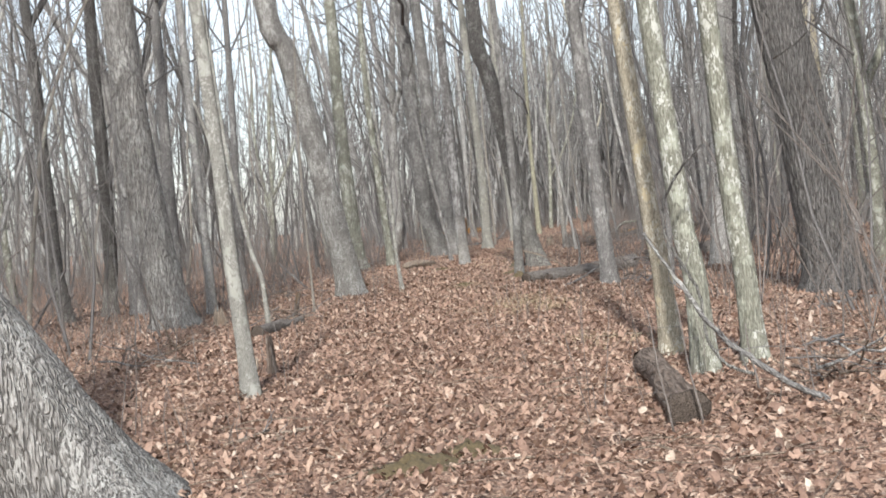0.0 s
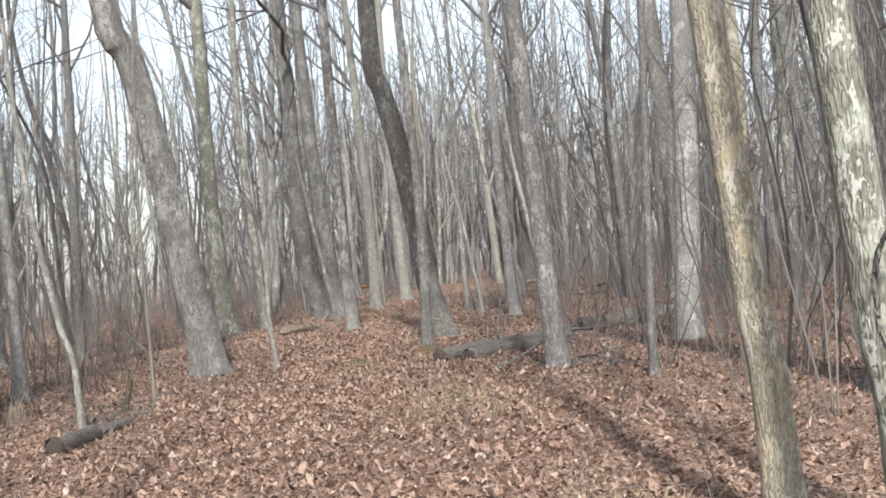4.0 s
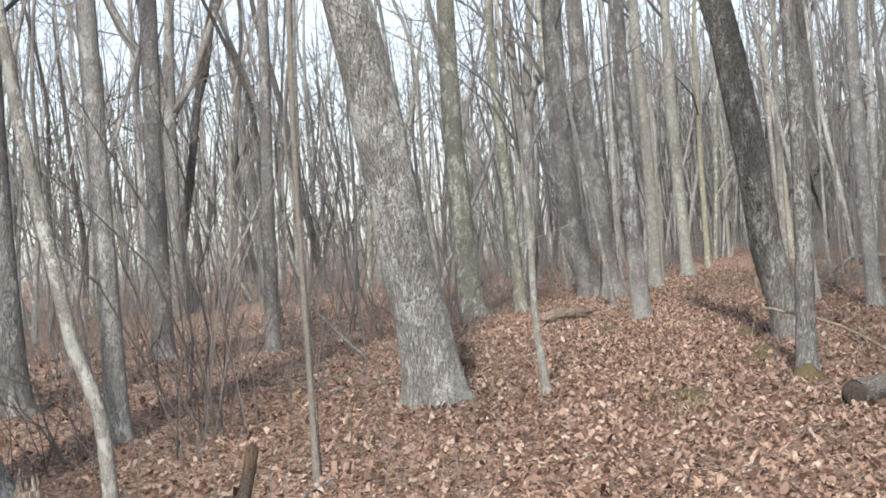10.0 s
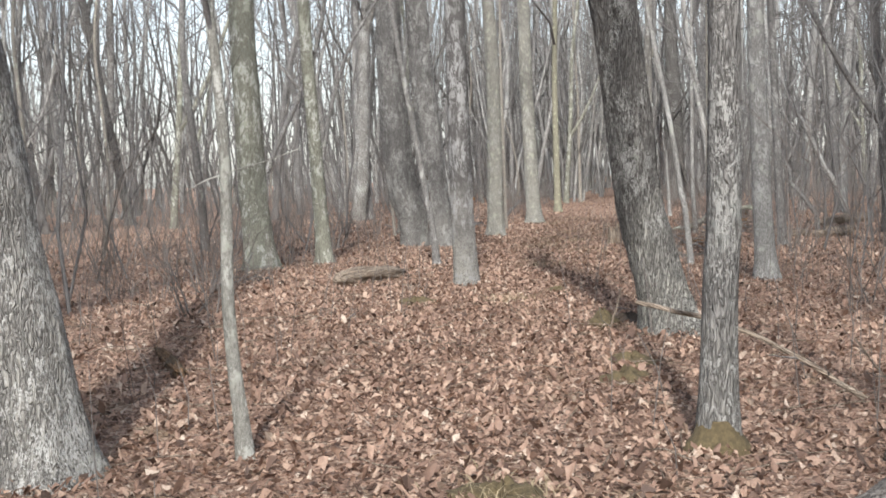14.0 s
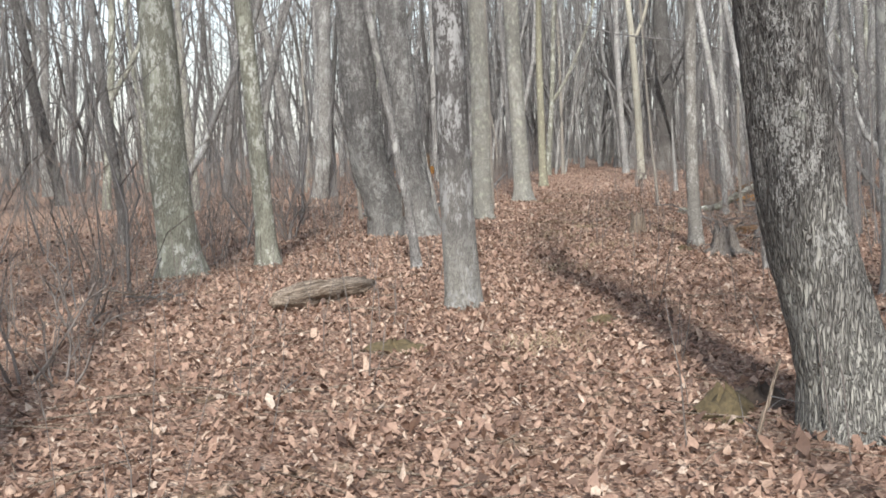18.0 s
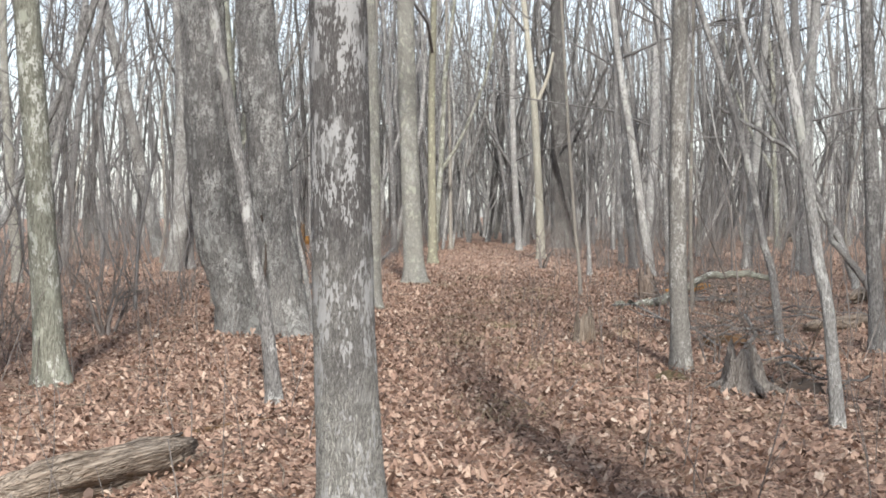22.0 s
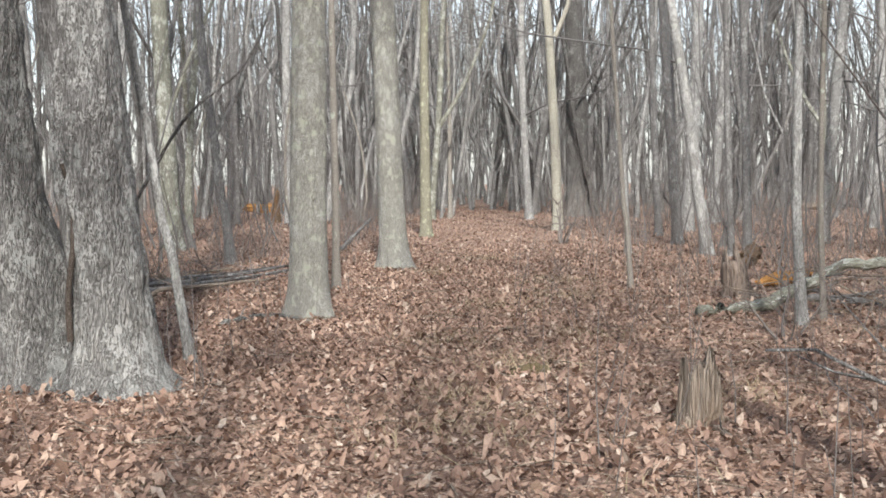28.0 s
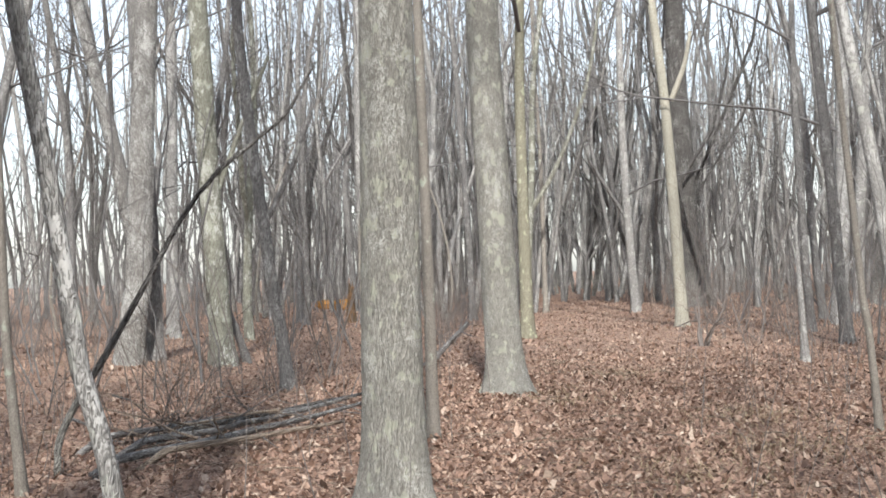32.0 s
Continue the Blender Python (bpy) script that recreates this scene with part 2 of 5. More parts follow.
def leaf_material():
    m, nt, bsdf = material("dry_leaf")
    geo = nt.nodes.new("ShaderNodeNewGeometry")
    c = ramp(nt, geo.outputs["Random Per Island"], LEAF_STOPS)
    vein = noise_tex(nt, coords(nt, (1, 1, 1)), 60, 3)
    c = mix(nt, ramp(nt, vein, [(0.35, (0, 0, 0)), (0.7, (0.5,) * 3)]), c, (0.16, 0.105, 0.08))
    nt.links.new(c, bsdf.inputs["Base Color"])
    thin_leaf(nt, bsdf, c)
    return m


LEAF_STOPS = [(0.0, (0.055, 0.035, 0.026)), (0.2, (0.20, 0.125, 0.09)), (0.48, (0.365, 0.238, 0.174)), (0.75, (0.485, 0.333, 0.245)), (0.92, (0.57, 0.425, 0.32)), (1.0, (0.68, 0.57, 0.46))]


def single_leaf_material():
    m, nt, bsdf = material("single_dry_leaf")
    info = nt.nodes.new("ShaderNodeObjectInfo")
    c = ramp(nt, info.outputs["Random"], LEAF_STOPS)
    vein = noise_tex(nt, coords(nt, (1, 1, 1)), 60, 3)
    c = mix(nt, ramp(nt, vein, [(0.35, (0, 0, 0)), (0.7, (0.5,) * 3)]), c, (0.16, 0.105, 0.08))
    nt.links.new(c, bsdf.inputs["Base Color"])
    thin_leaf(nt, bsdf, c)
    return m


def ground_material():
    """Leaf litter: leaf-sized cells of many browns over dark soil, shade painted into the gaps, with worn and damp
    places.
    """
    m, nt, bsdf = material("leaf_litter")
    at = coords(nt, (1, 1, 1))
    cell = nt.nodes.new("ShaderNodeTexVoronoi")
    cell.inputs["Scale"].default_value = 24.0
    small = nt.nodes.new("ShaderNodeTexVoronoi")
    small.inputs["Scale"].default_value = 46.0
    for v in (cell, small):
        nt.links.new(at, v.inputs["Vector"])
    one = nt.nodes.new("ShaderNodeSeparateColor")
    nt.links.new(cell.outputs["Color"], one.inputs[0])
    two = nt.nodes.new("ShaderNodeSeparateColor")
    nt.links.new(small.outputs["Color"], two.inputs[0])
    c = mix(nt, 0.45, ramp(nt, one.outputs[0], LEAF_STOPS), ramp(nt, two.outputs[1], LEAF_STOPS))
    # cell edges go darker: shade between the leaves, put into the colour
    gap = ramp(nt, small.outputs["Distance"], [(0.42, (0, 0, 0)), (0.75, (0.35,) * 3)])
    c = mix(nt, gap, c, (0.10, 0.068, 0.05))
    broad = noise_tex(nt, at, 0.35, 4)
    c = mix(nt, ramp(nt, broad, [(0.36, (0.22,) * 3), (0.58, (0, 0, 0))]), c, (0.16, 0.105, 0.082))
    c = mix(nt, ramp(nt, noise_tex(nt, at, 1.7, 4), [(0.56, (0, 0, 0)), (0.72, (0.5,) * 3)]), c, (0.24, 0.20, 0.125))
    nt.links.new(c, bsdf.inputs["Base Color"])
    bsdf.inputs["Roughness"].default_value = 0.95
    bsdf.inputs["Specular IOR Level"].default_value = 0.1
    bump(nt, bsdf, add(nt, cell.outputs["Distance"], small.outputs["Distance"]), 0.8, 0.022)
    return m


def plain(name, a, b, scale, rough=0.9, relief=0.004):
    m, nt, bsdf = material(name)
    at = coords(nt, (1, 1, 1))
    n = noise_tex(nt, at, scale, 5, 0.65)
    nt.links.new(ramp(nt, n, [(0.3, a), (0.7, b)]), bsdf.inputs["Base Color"])
    bsdf.inputs["Roughness"].default_value = rough
    bump(nt, bsdf, n, 0.6, relief)
    return m


LEAF, LEAF_ONE, LITTER = leaf_material(), single_leaf_material(), ground_material()
MOSS = plain("moss", (0.055, 0.042, 0.022), (0.15, 0.115, 0.058), 40, 0.95, 0.01)
GRASS = plain("dry_grass", (0.19, 0.155, 0.085), (0.44, 0.355, 0.23), 6, 0.8, 0.001)
# dark earth tone with the shade of a hole put into it
SHADED_SOIL = plain("shaded_soil", (0.035, 0.026, 0.019), (0.11, 0.08, 0.058), 18, 0.95, 0.02)


# ---- mesh helpers ----
class Soup:
    """Collects vertices and faces of one mesh."""

    def __init__(self):
        self.v, self.f, self.n = [], [], 0

    def put(self, verts, faces):
        self.v.append(np.asarray(verts, float))
        for f in faces if isinstance(faces, list) else [faces]:
            self.f.append(np.asarray(f, int) + self.n)
        self.n += len(verts)
        return self

    def mesh(self, name, mat, smooth=True):
        v = np.concatenate(self.v)
        loops = np.concatenate([f.ravel() for f in self.f])
        sizes = np.concatenate([np.full(len(f), f.shape[1]) for f in self.f])
        me = bpy.data.meshes.new(name)
        me.vertices.add(len(v))
        me.vertices.foreach_set("co", v.ravel())
        me.loops.add(len(loops))
        me.loops.foreach_set("vertex_index", loops)
        me.polygons.add(len(sizes))
        me.polygons.foreach_set("loop_start", np.r_[0, np.cumsum(sizes)[:-1]])
        me.polygons.foreach_set("use_smooth", np.full(len(sizes), smooth))
        me.materials.append(mat)
        me.update(calc_edges=True)
        me.validate()
        return me


def part(name, soup, mat, parent=None, label="", smooth=True):
    ob = new(name, soup.mesh(name, mat, smooth))
    if parent:
        ob.parent = parent
    if label:
        ob["label"] = label
    return ob


def tube(soup, pts, radii, n=6, lumps=None, tip=True, base=False):
    """A round stem through pts. lumps(k, angle): factor on the radius of ring k."""
    pts, radii = np.asarray(pts, float), np.asarray(radii, float)
    way = np.gradient(pts, axis=0)
    way /= np.linalg.norm(way, axis=1, keepdims=True) + 1e-9
    side = np.cross(way, np.where(np.abs(way[:, 2:3]) > 0.8, (1.0, 0, 0), (0, 0, 1.0)))
    side /= np.linalg.norm(side, axis=1, keepdims=True) + 1e-9
    up = np.cross(side, way)
    a = np.arange(n) * 2 * np.pi / n
    rad = radii[:, None] * (lumps(np.arange(len(pts))[:, None], a[None]) if lumps else 1.0) * np.ones((1, n))
    v = pts[:, None] + rad[..., None] * (np.cos(a)[None, :, None] * side[:, None] + np.sin(a)[None, :, None] * up[:, None])
    k = np.arange(len(pts) - 1)[:, None] * n
    j = np.arange(n)[None]
    q = np.stack([k + j, k + (j + 1) % n, k + n + (j + 1) % n, k + n + j], -1).reshape(-1, 4)
    faces, verts = [q], v.reshape(-1, 3)
    for want, ring, flip in ((tip, len(pts) - 1, False), (base, 0, True)):
        if want:
            i = len(verts)
            verts = np.vstack([verts, pts[ring]])
            t = np.stack([ring * n + j[0], ring * n + (j[0] + 1) % n, np.full(n, i)], -1)
            faces.append(t[:, ::-1] if flip else t)
    return soup.put(verts, faces)


def branch(rng, soup, p, way, length, r, level, counts, sides, lift=0.35):
    """A limb with side branches and twigs."""
    steps = (4, 3, 1, 1)[min(level, 3)]
    pts, d = [np.array(p, float)], np.array(way, float)
    for _ in range(steps):
        d = d + rng.normal(0, 0.2 + 0.06 * level, 3) + (0, 0, lift * 0.35)
        d /= np.linalg.norm(d)
        pts.append(pts[-1] + d * length / steps)
    tube(soup, pts, np.linspace(r, r * 0.35, steps + 1), sides[min(level, len(sides) - 1)], tip=False)
    if level < len(counts):
        for _ in range(counts[level]):
            f = rng.uniform(0.25, 1.0) * steps
            k = min(int(f), steps - 1)
            at = pts[k] + (pts[k + 1] - pts[k]) * (f - k)
            main = pts[k + 1] - pts[k]
            main /= np.linalg.norm(main)
            out = np.cross(main, rng.normal(0, 1, 3))
            out /= np.linalg.norm(out) + 1e-9
            go = main * 0.65 + out * 0.75 + (0, 0, 0.15)
            branch(rng, soup, at, go / np.linalg.norm(go), length * rng.uniform(0.35, 0.6), r * rng.uniform(0.35, 0.5), level + 1, counts, sides, lift)


def ground_z(x, y):
    """Height of the ground: nearly level, with soft swells."""
    return (0.05 + 0.035 * np.sin(0.45 * x + 1.0) * np.cos(0.31 * y) + 0.022 * np.sin(1.3 * x + 0.7 * y) * np.sin(0.9 * y + 0.4)
            + 0.01 * np.sin(3.1 * x - 1.2 * y) * np.sin(2.7 * y))


def stem_points(spine, height, rng, steps):
    """Spine offsets from the foot, carried on to the full height with the lean easing off."""
    sp = [np.zeros(3)] + [np.array(s, float) for s in spine]
    d = sp[-1] - sp[-2] if len(sp) > 1 else np.array((0, 0, 1.0))
    d = d / d[2]
    while sp[-1][2] < height - 0.5:
        step = min(2.0, height - sp[-1][2])
        d = d * (0.75, 0.75, 1) + (*rng.normal(0, 0.035, 2), 0)
        sp.append(sp[-1] + d * step)
    sp = np.array(sp)
    low = np.concatenate([np.linspace(-0.15, 0.9, 9), np.linspace(1.1, height, steps)])
    # a smooth line through the offsets
    out = np.stack([np.interp(low, sp[:, 2], sp[:, k]) for k in range(2)], 1)
    for _ in range(2):
        out[1:-1] = out[1:-1] * 0.5 + 0.25 * (out[:-2] + out[2:])
    out = out - np.interp(0.0, low, out[:, 0]) * np.array([1, 0]) - np.interp(0.0, low, out[:, 1]) * np.array([0, 1])
    return np.column_stack([out, low])


def lattice(seed, u, v, wrap):
    """Smooth noise, -1 to 1, at u (which repeats after wrap) and v."""
    grid = np.random.default_rng(seed).uniform(-1, 1, (wrap, 256))
    u, v = np.broadcast_arrays(u % wrap, v % 256)
    i, j = np.floor(u).astype(int), np.floor(v).astype(int)
    fu, fv = u - i, v - j
    fu, fv = fu * fu * (3 - 2 * fu), fv * fv * (3 - 2 * fv)
    g = lambda p, q: grid[p % wrap, q % 256]
    return (g(i, j) * (1 - fu) + g(i + 1, j) * fu) * (1 - fv) + (g(i, j + 1) * (1 - fu) + g(i + 1, j + 1) * fu) * fv


def furrows(pts, r, seed, deep, wide, tall):
    """Raised plates of bark with furrows between them, as a factor on the radius."""
    z, n = pts[:, 2], max(6, int(2 * np.pi * r / wide))

    def shape(k, a):
        zz = z[k]
        u = a * n / (2 * np.pi) + 0.45 * lattice(seed, a * 8 / (2 * np.pi), zz / (tall * 1.6) + 20, 8)
        plate = np.abs(lattice(seed + 1, u, zz / tall + 40, n)) ** 0.6
        fine = lattice(seed + 2, a * 2 * n / (2 * np.pi), zz / (tall * 0.3) + 60, 2 * n)
        return 1 + (deep * (plate - 0.45) + 0.25 * deep * fine) / r

    return shape


FURROW = {"interlaced": (0.022, 0.042, 0.28), "ridged": (0.020, 0.045, 0.30), "dark": (0.022, 0.042, 0.22), "oak": (0.013, 0.040, 0.20), "scaly": (0.036, 0.075, 0.26), "patch": (0.007, 0.04, 0.16), "beech": (0.006, 0.05, 0.3)}


def trunk_soup(pts, r, height, rng, sides, flare=0.45, rough=0.05, bark_shape=None):
    z = pts[:, 2]
    rad = r * (1 - 0.72 * np.clip(z / height, 0, 1) ** 1.1) * (1 + flare * np.exp(-np.maximum(z, -0.1) / 0.22))
    ph, amp = rng.uniform(0, 6.28, 6), rng.uniform(0.4, 1.0, 6)

    def lumps(k, a):
        zz = z[k]
        f = 1 + 0.22 * flare * np.exp(-np.maximum(zz, 0) / 0.28) * np.sin(5 * a + ph[0]) * amp[0]
        f = f + rough * (np.sin(3 * a + 1.1 * zz + ph[1]) * 0.5 + np.sin(2 * a - 0.7 * zz + ph[2]) * 0.6 + np.sin(7 * a + 2.3 * zz + ph[3]) * 0.25
                         + np.sin(4.0 * zz + ph[4]) * 0.3 * np.cos(a + ph[5]))
        return f * bark_shape(k, a) if bark_shape else f

    soup = Soup()
    tube(soup, pts, rad, sides, lumps)
    return soup, rad


TWIG_LABEL = "bare leafless branches and fine twigs"


def tree(x, y, r, spine, kind, label, height=17.0, crown_from=5.5, limbs=9, seed=0, flare=0.45, counts=(4, 2), category="tree", group="trees along the path"):
    """A bare tree that stands at x, y."""
    rng = np.random.default_rng(seed + int(abs(x) * 131 + y * 17))
    root = new("sapling" if r < 0.062 else "tree")
    root.matrix_world = pose(x, y, float(ground_z(x, y)))
    tagged(root, label, "sapling" if r < 0.062 else category, group)
    big = r > 0.12
    pts = stem_points(spine, height, rng, 26 if big else 16)
    shape, sides = None, 28 if r > 0.2 else 18 if big else 10
    if r > 0.15 and y < 60 and kind in FURROW:
        low = np.concatenate([np.arange(-0.15, 5.2, 0.055), np.linspace(5.4, height, 16)])
        pts = np.column_stack([np.interp(low, pts[:, 2], pts[:, 0]), np.interp(low, pts[:, 2], pts[:, 1]), low])
        for _ in range(12):
            pts[1:-1, :2] = 0.5 * pts[1:-1, :2] + 0.25 * (pts[:-2, :2] + pts[2:, :2])
        deep, wide, tall = FURROW[kind]
        shape, sides = furrows(pts, r, int(y * 10), deep, wide, tall), int(2 * np.pi * r / 0.019)
    soup, rad = trunk_soup(pts, r, height, rng, sides, flare, bark_shape=shape)
    part("trunk", soup, BARK[kind], root)
    crown = Soup()
    zs = np.sort(rng.uniform(crown_from, height * 0.97, limbs))
    for z in zs:
        at = np.array([np.interp(z, pts[:, 2], pts[:, k]) for k in range(3)])
        a = rng.uniform(0, 6.28)
        up = rng.uniform(0.5, 1.3)
        d = np.array([math.cos(a), math.sin(a), up])
        here = float(np.interp(z, pts[:, 2], rad))
        branch(rng, crown, at, d / np.linalg.norm(d), (height - z) * 0.35 + height * rng.uniform(0.06, 0.16), here * rng.uniform(0.35, 0.6), 0, counts, (5, 4, 3, 3))
    part("crown", crown, BARK["twig"], root, TWIG_LABEL)
    return root


def limb_on(root, kind, pts, r0, r1, label="", name="limb"):
    """A limb that grows from a tree, through points measured from its foot."""
    s = Soup()
    pts = np.array(pts, float)
    f = np.linspace(0, len(pts) - 1, 4 * len(pts))
    fine = np.stack([np.interp(f, np.arange(len(pts)), pts[:, k]) for k in range(3)], 1)
    for _ in range(2):
        fine[1:-1] = 0.5 * fine[1:-1] + 0.25 * (fine[:-2] + fine[2:])
    tube(s, fine, np.linspace(r0, r1, len(fine)), 7)
    return part(name, s, BARK[kind], root.children[0], label)


# ---- ground ----
def axis_steps(lo, hi, step, far, grow=1.16):
    core = list(np.arange(lo, hi + step, step))
    out, s, v = [], step, hi + step
    while v < far[1]:
        s *= grow
        v += s
        out.append(v)
    back, s, v = [], step, lo
    while v > far[0]:
        s *= grow
        v -= s
        back.append(v)
    return np.array(back[::-1] + core + out)


def build_ground():
    xs, ys = axis_steps(-9, 12, 0.16, (-900, 900)), axis_steps(2, 70, 0.2, (-700, 1500))
    gx, gy = np.meshgrid(xs, ys)
    gz = ground_z(gx, gy)
    rng = np.random.default_rng(5)
    near = (np.abs(gx - 1.5) < 11) & (gy > 1) & (gy < 71)
    gz = gz + np.where(near, rng.normal(0, 0.008, gz.shape), 0)
    gz[(np.abs(gx) > 60) | (gy > 140) | (gy < -60)] = 0.0
    nx = len(xs)
    k = np.arange(len(ys) - 1)[:, None] * nx
    j = np.arange(nx - 1)[None]
    q = np.stack([k + j, k + j + 1, k + nx + j + 1, k + nx + j], -1).reshape(-1, 4)
    s = Soup().put(np.column_stack([gx.ravel(), gy.ravel(), gz.ravel()]), q)
    g = part("ground", s, LITTER)
    return tagged(g, "forest floor covered in brown fallen leaves", "ground", kind="structure")


ground = build_ground()


def path_x(y):
    """The line of the trail."""
    return np.interp(y, PATH_Y, PATH_X)


PATH_Y = (-10.0, 0.0, 7.0, 14.0, 22.0, 29.0, 36.0, 43.0, 52.0, 62.0, 80.0, 110.0)
PATH_X = (0.2, 0.0, -0.4, -1.15, -0.7, -1.1, -0.3, -0.2, 0.9, 2.4, 5.0, 8.2)

# ---- trees along the path ----
lean_oak = tree(-2.30, 6.75, 0.318, ((-0.57, -0.19, 1.11),), "ridged", "large leaning bare tree with coarse ridged bark", 21.0, crown_from=8.0, limbs=9)
oaka = tree(-5.52, 21.38, 0.313, ((-0.30, -0.08, 2.67), (-0.38, -0.10, 5.49),), "ridged", "large leaning bare tree with coarse ridged bark", 21.0, crown_from=8.0, limbs=9)
sapa = tree(-2.20, 10.85, 0.067, ((-0.06, -0.01, 1.24), (-0.07, -0.02, 2.05), (-0.13, -0.03, 3.39),), "olive", "thin crooked tree with pale olive bark", 12.7, crown_from=4.4, limbs=6, counts=(3, 2))
limb_on(sapa, "olive", ((-0.07, -0.01, 1.81), (-0.13, -0.03, 2.20), (-0.23, -0.05, 2.54)), 0.019, 0.010)
oakb = tree(-2.98, 25.55, 0.253, ((-0.11, -0.02, 1.16), (-0.30, -0.06, 2.14), (-0.42, -0.09, 3.10), (-0.80, -0.16, 4.94), (-0.99, -0.20, 5.96),), "oak", "large bare tree with furrowed gray bark", 21.0, crown_from=8.0, limbs=9, flare=0.38)
# this low one is a root toe running out from the foot
limb_on(oakb, "oak", ((-0.03, -0.01, 0.12), (-0.26, -0.05, 0.01), (-0.47, -0.10, -0.03)), 0.078, 0.035)
sapc = tree(-1.98, 25.81, 0.036, ((-0.06, -0.01, 0.61), (-0.08, -0.01, 1.30), (-0.03, -0.00, 1.41), (-0.07, -0.01, 1.83),), "olive", "thin crooked sapling with pale olive bark", 5.6, crown_from=1.5, limbs=7, counts=(3, 2))
limb_on(sapc, "olive", ((-0.03, -0.01, 1.45), (0.15, 0.05, 1.50), (0.31, 0.10, 1.56)), 0.005, 0.003)
limb_on(sapc, "olive", ((-0.03, -0.01, 1.44), (-0.13, -0.04, 1.42), (-0.23, -0.08, 1.36)), 0.005, 0.003)
darkd = tree(0.94, 31.01, 0.218, ((-0.23, 0.04, 0.88), (-0.37, 0.07, 1.86), (-0.47, 0.09, 2.83), (-0.60, 0.11, 4.15), (-0.92, 0.17, 5.28), (-1.25, 0.23, 6.54), (-1.23, 0.23, 8.03), (-0.89, 0.16, 10.01),), "dark", "large bare tree with dark deeply furrowed bark", 21.0, crown_from=8.0, limbs=9, flare=0.5)
dark2 = tree(0.38, 25.76, 0.088, ((0.03, -0.01, 1.00), (0.07, -0.01, 1.84), (0.10, -0.02, 2.67), (0.04, -0.01, 3.64), (0.02, -0.00, 4.10),), "scaly", "bare tree with dark gray bark and a mossy foot", 13.8, crown_from=5.3, limbs=9)
b1 = tree(1.42, 11.35, 0.088, ((-0.02, 0.02, 0.87), (-0.08, 0.03, 1.68), (-0.19, 0.06, 2.91),), "birchy", "slim tree with peeling tan bark", 14.3, crown_from=5.4, limbs=9)
b2 = tree(1.52, 10.09, 0.094, ((-0.03, 0.01, 0.93), (-0.11, 0.02, 1.62), (-0.20, 0.05, 2.66),), "lichen", "bare tree with pale lichen-blotched bark", 14.2, crown_from=5.4, limbs=9)
b3 = tree(1.96, 10.37, 0.089, ((-0.03, 0.01, 0.88), (-0.07, 0.02, 1.59), (-0.15, 0.04, 2.67),), "lichen", "bare tree with pale lichen-blotched bark", 13.9, crown_from=5.3, limbs=9)
bigr = tree(4.13, 16.22, 0.333, ((-0.10, 0.02, 1.15), (-0.24, 0.06, 2.58), (-0.41, 0.10, 3.66),), "interlaced", "large bare tree with pale interlaced bark ridges", 21.0, crown_from=8.0, limbs=9)
midtree = tree(1.75, 20.90, 0.126, ((-0.05, 0.01, 1.10), (-0.11, 0.02, 2.37), (-0.14, 0.02, 3.20),), "gray", "bare tree with gray-brown bark beside the trail", 16.0, crown_from=6.1, limbs=9)
rtree = tree(4.06, 23.89, 0.187, ((0.10, -0.03, 1.36), (0.24, -0.07, 3.36),), "pale", "slim bare tree with pale gray bark", 19.3, crown_from=7.3, limbs=9)
rthin = tree(2.48, 18.97, 0.047, ((0.03, -0.01, 0.93), (0.08, -0.02, 1.86),), "gray", "thin bare sapling with gray bark", 11.6, crown_from=4.0, limbs=6, counts=(3, 2))
redsnag = tree(11.47, 45.22, 0.251, ((-0.02, 0.01, 1.72), (-0.03, 0.01, 3.40),), "birchy", "slim tree with peeling tan bark", 21.0, crown_from=8.0, limbs=9)
lt6b = tree(-6.66, 33.25, 0.109, ((0.04, 0.01, 1.91), (0.16, 0.04, 4.41), (0.22, 0.05, 6.04),), "gray", "bare tree with gray-brown bark beside the trail", 15.0, crown_from=5.7, limbs=9)
limb_on(lt6b, "gray", ((0.11, 0.03, 3.55), (-0.23, -0.06, 4.55), (-0.54, -0.14, 5.44)), 0.055, 0.033)
lichu = tree(-4.36, 40.45, 0.236, ((-0.10, -0.02, 1.14), (-0.15, -0.03, 2.75), (-0.20, -0.04, 4.36),), "lichen", "bare tree with pale lichen-blotched bark", 21.0, crown_from=8.0, limbs=9)
lp10 = tree(-5.45, 24.07, 0.099, ((-0.00, -0.00, 1.32), (-0.02, -0.01, 2.74), (-0.03, -0.01, 3.69),), "pale", "slim bare tree with pale gray bark", 14.4, crown_from=5.5, limbs=9)
limb_on(lp10, "pale", ((-0.02, -0.01, 2.13), (0.19, 0.08, 2.73), (0.35, 0.15, 3.30)), 0.028, 0.014)
lq10 = tree(-8.29, 32.84, 0.165, ((0.05, 0.02, 2.09), (0.09, 0.03, 4.26), (0.13, 0.05, 5.57),), "gray", "bare tree with gray-brown bark beside the trail", 18.1, crown_from=6.9, limbs=9)
limb_on(lq10, "gray", ((0.05, 0.02, 2.70), (-0.15, -0.05, 4.01), (-0.00, -0.00, 5.05)), 0.052, 0.026)
ln10 = tree(-7.45, 26.27, 0.159, ((-0.03, -0.02, 1.38), (-0.05, -0.02, 2.83),), "gray", "bare tree with gray-brown bark beside the trail", 17.8, crown_from=6.7, limbs=9)
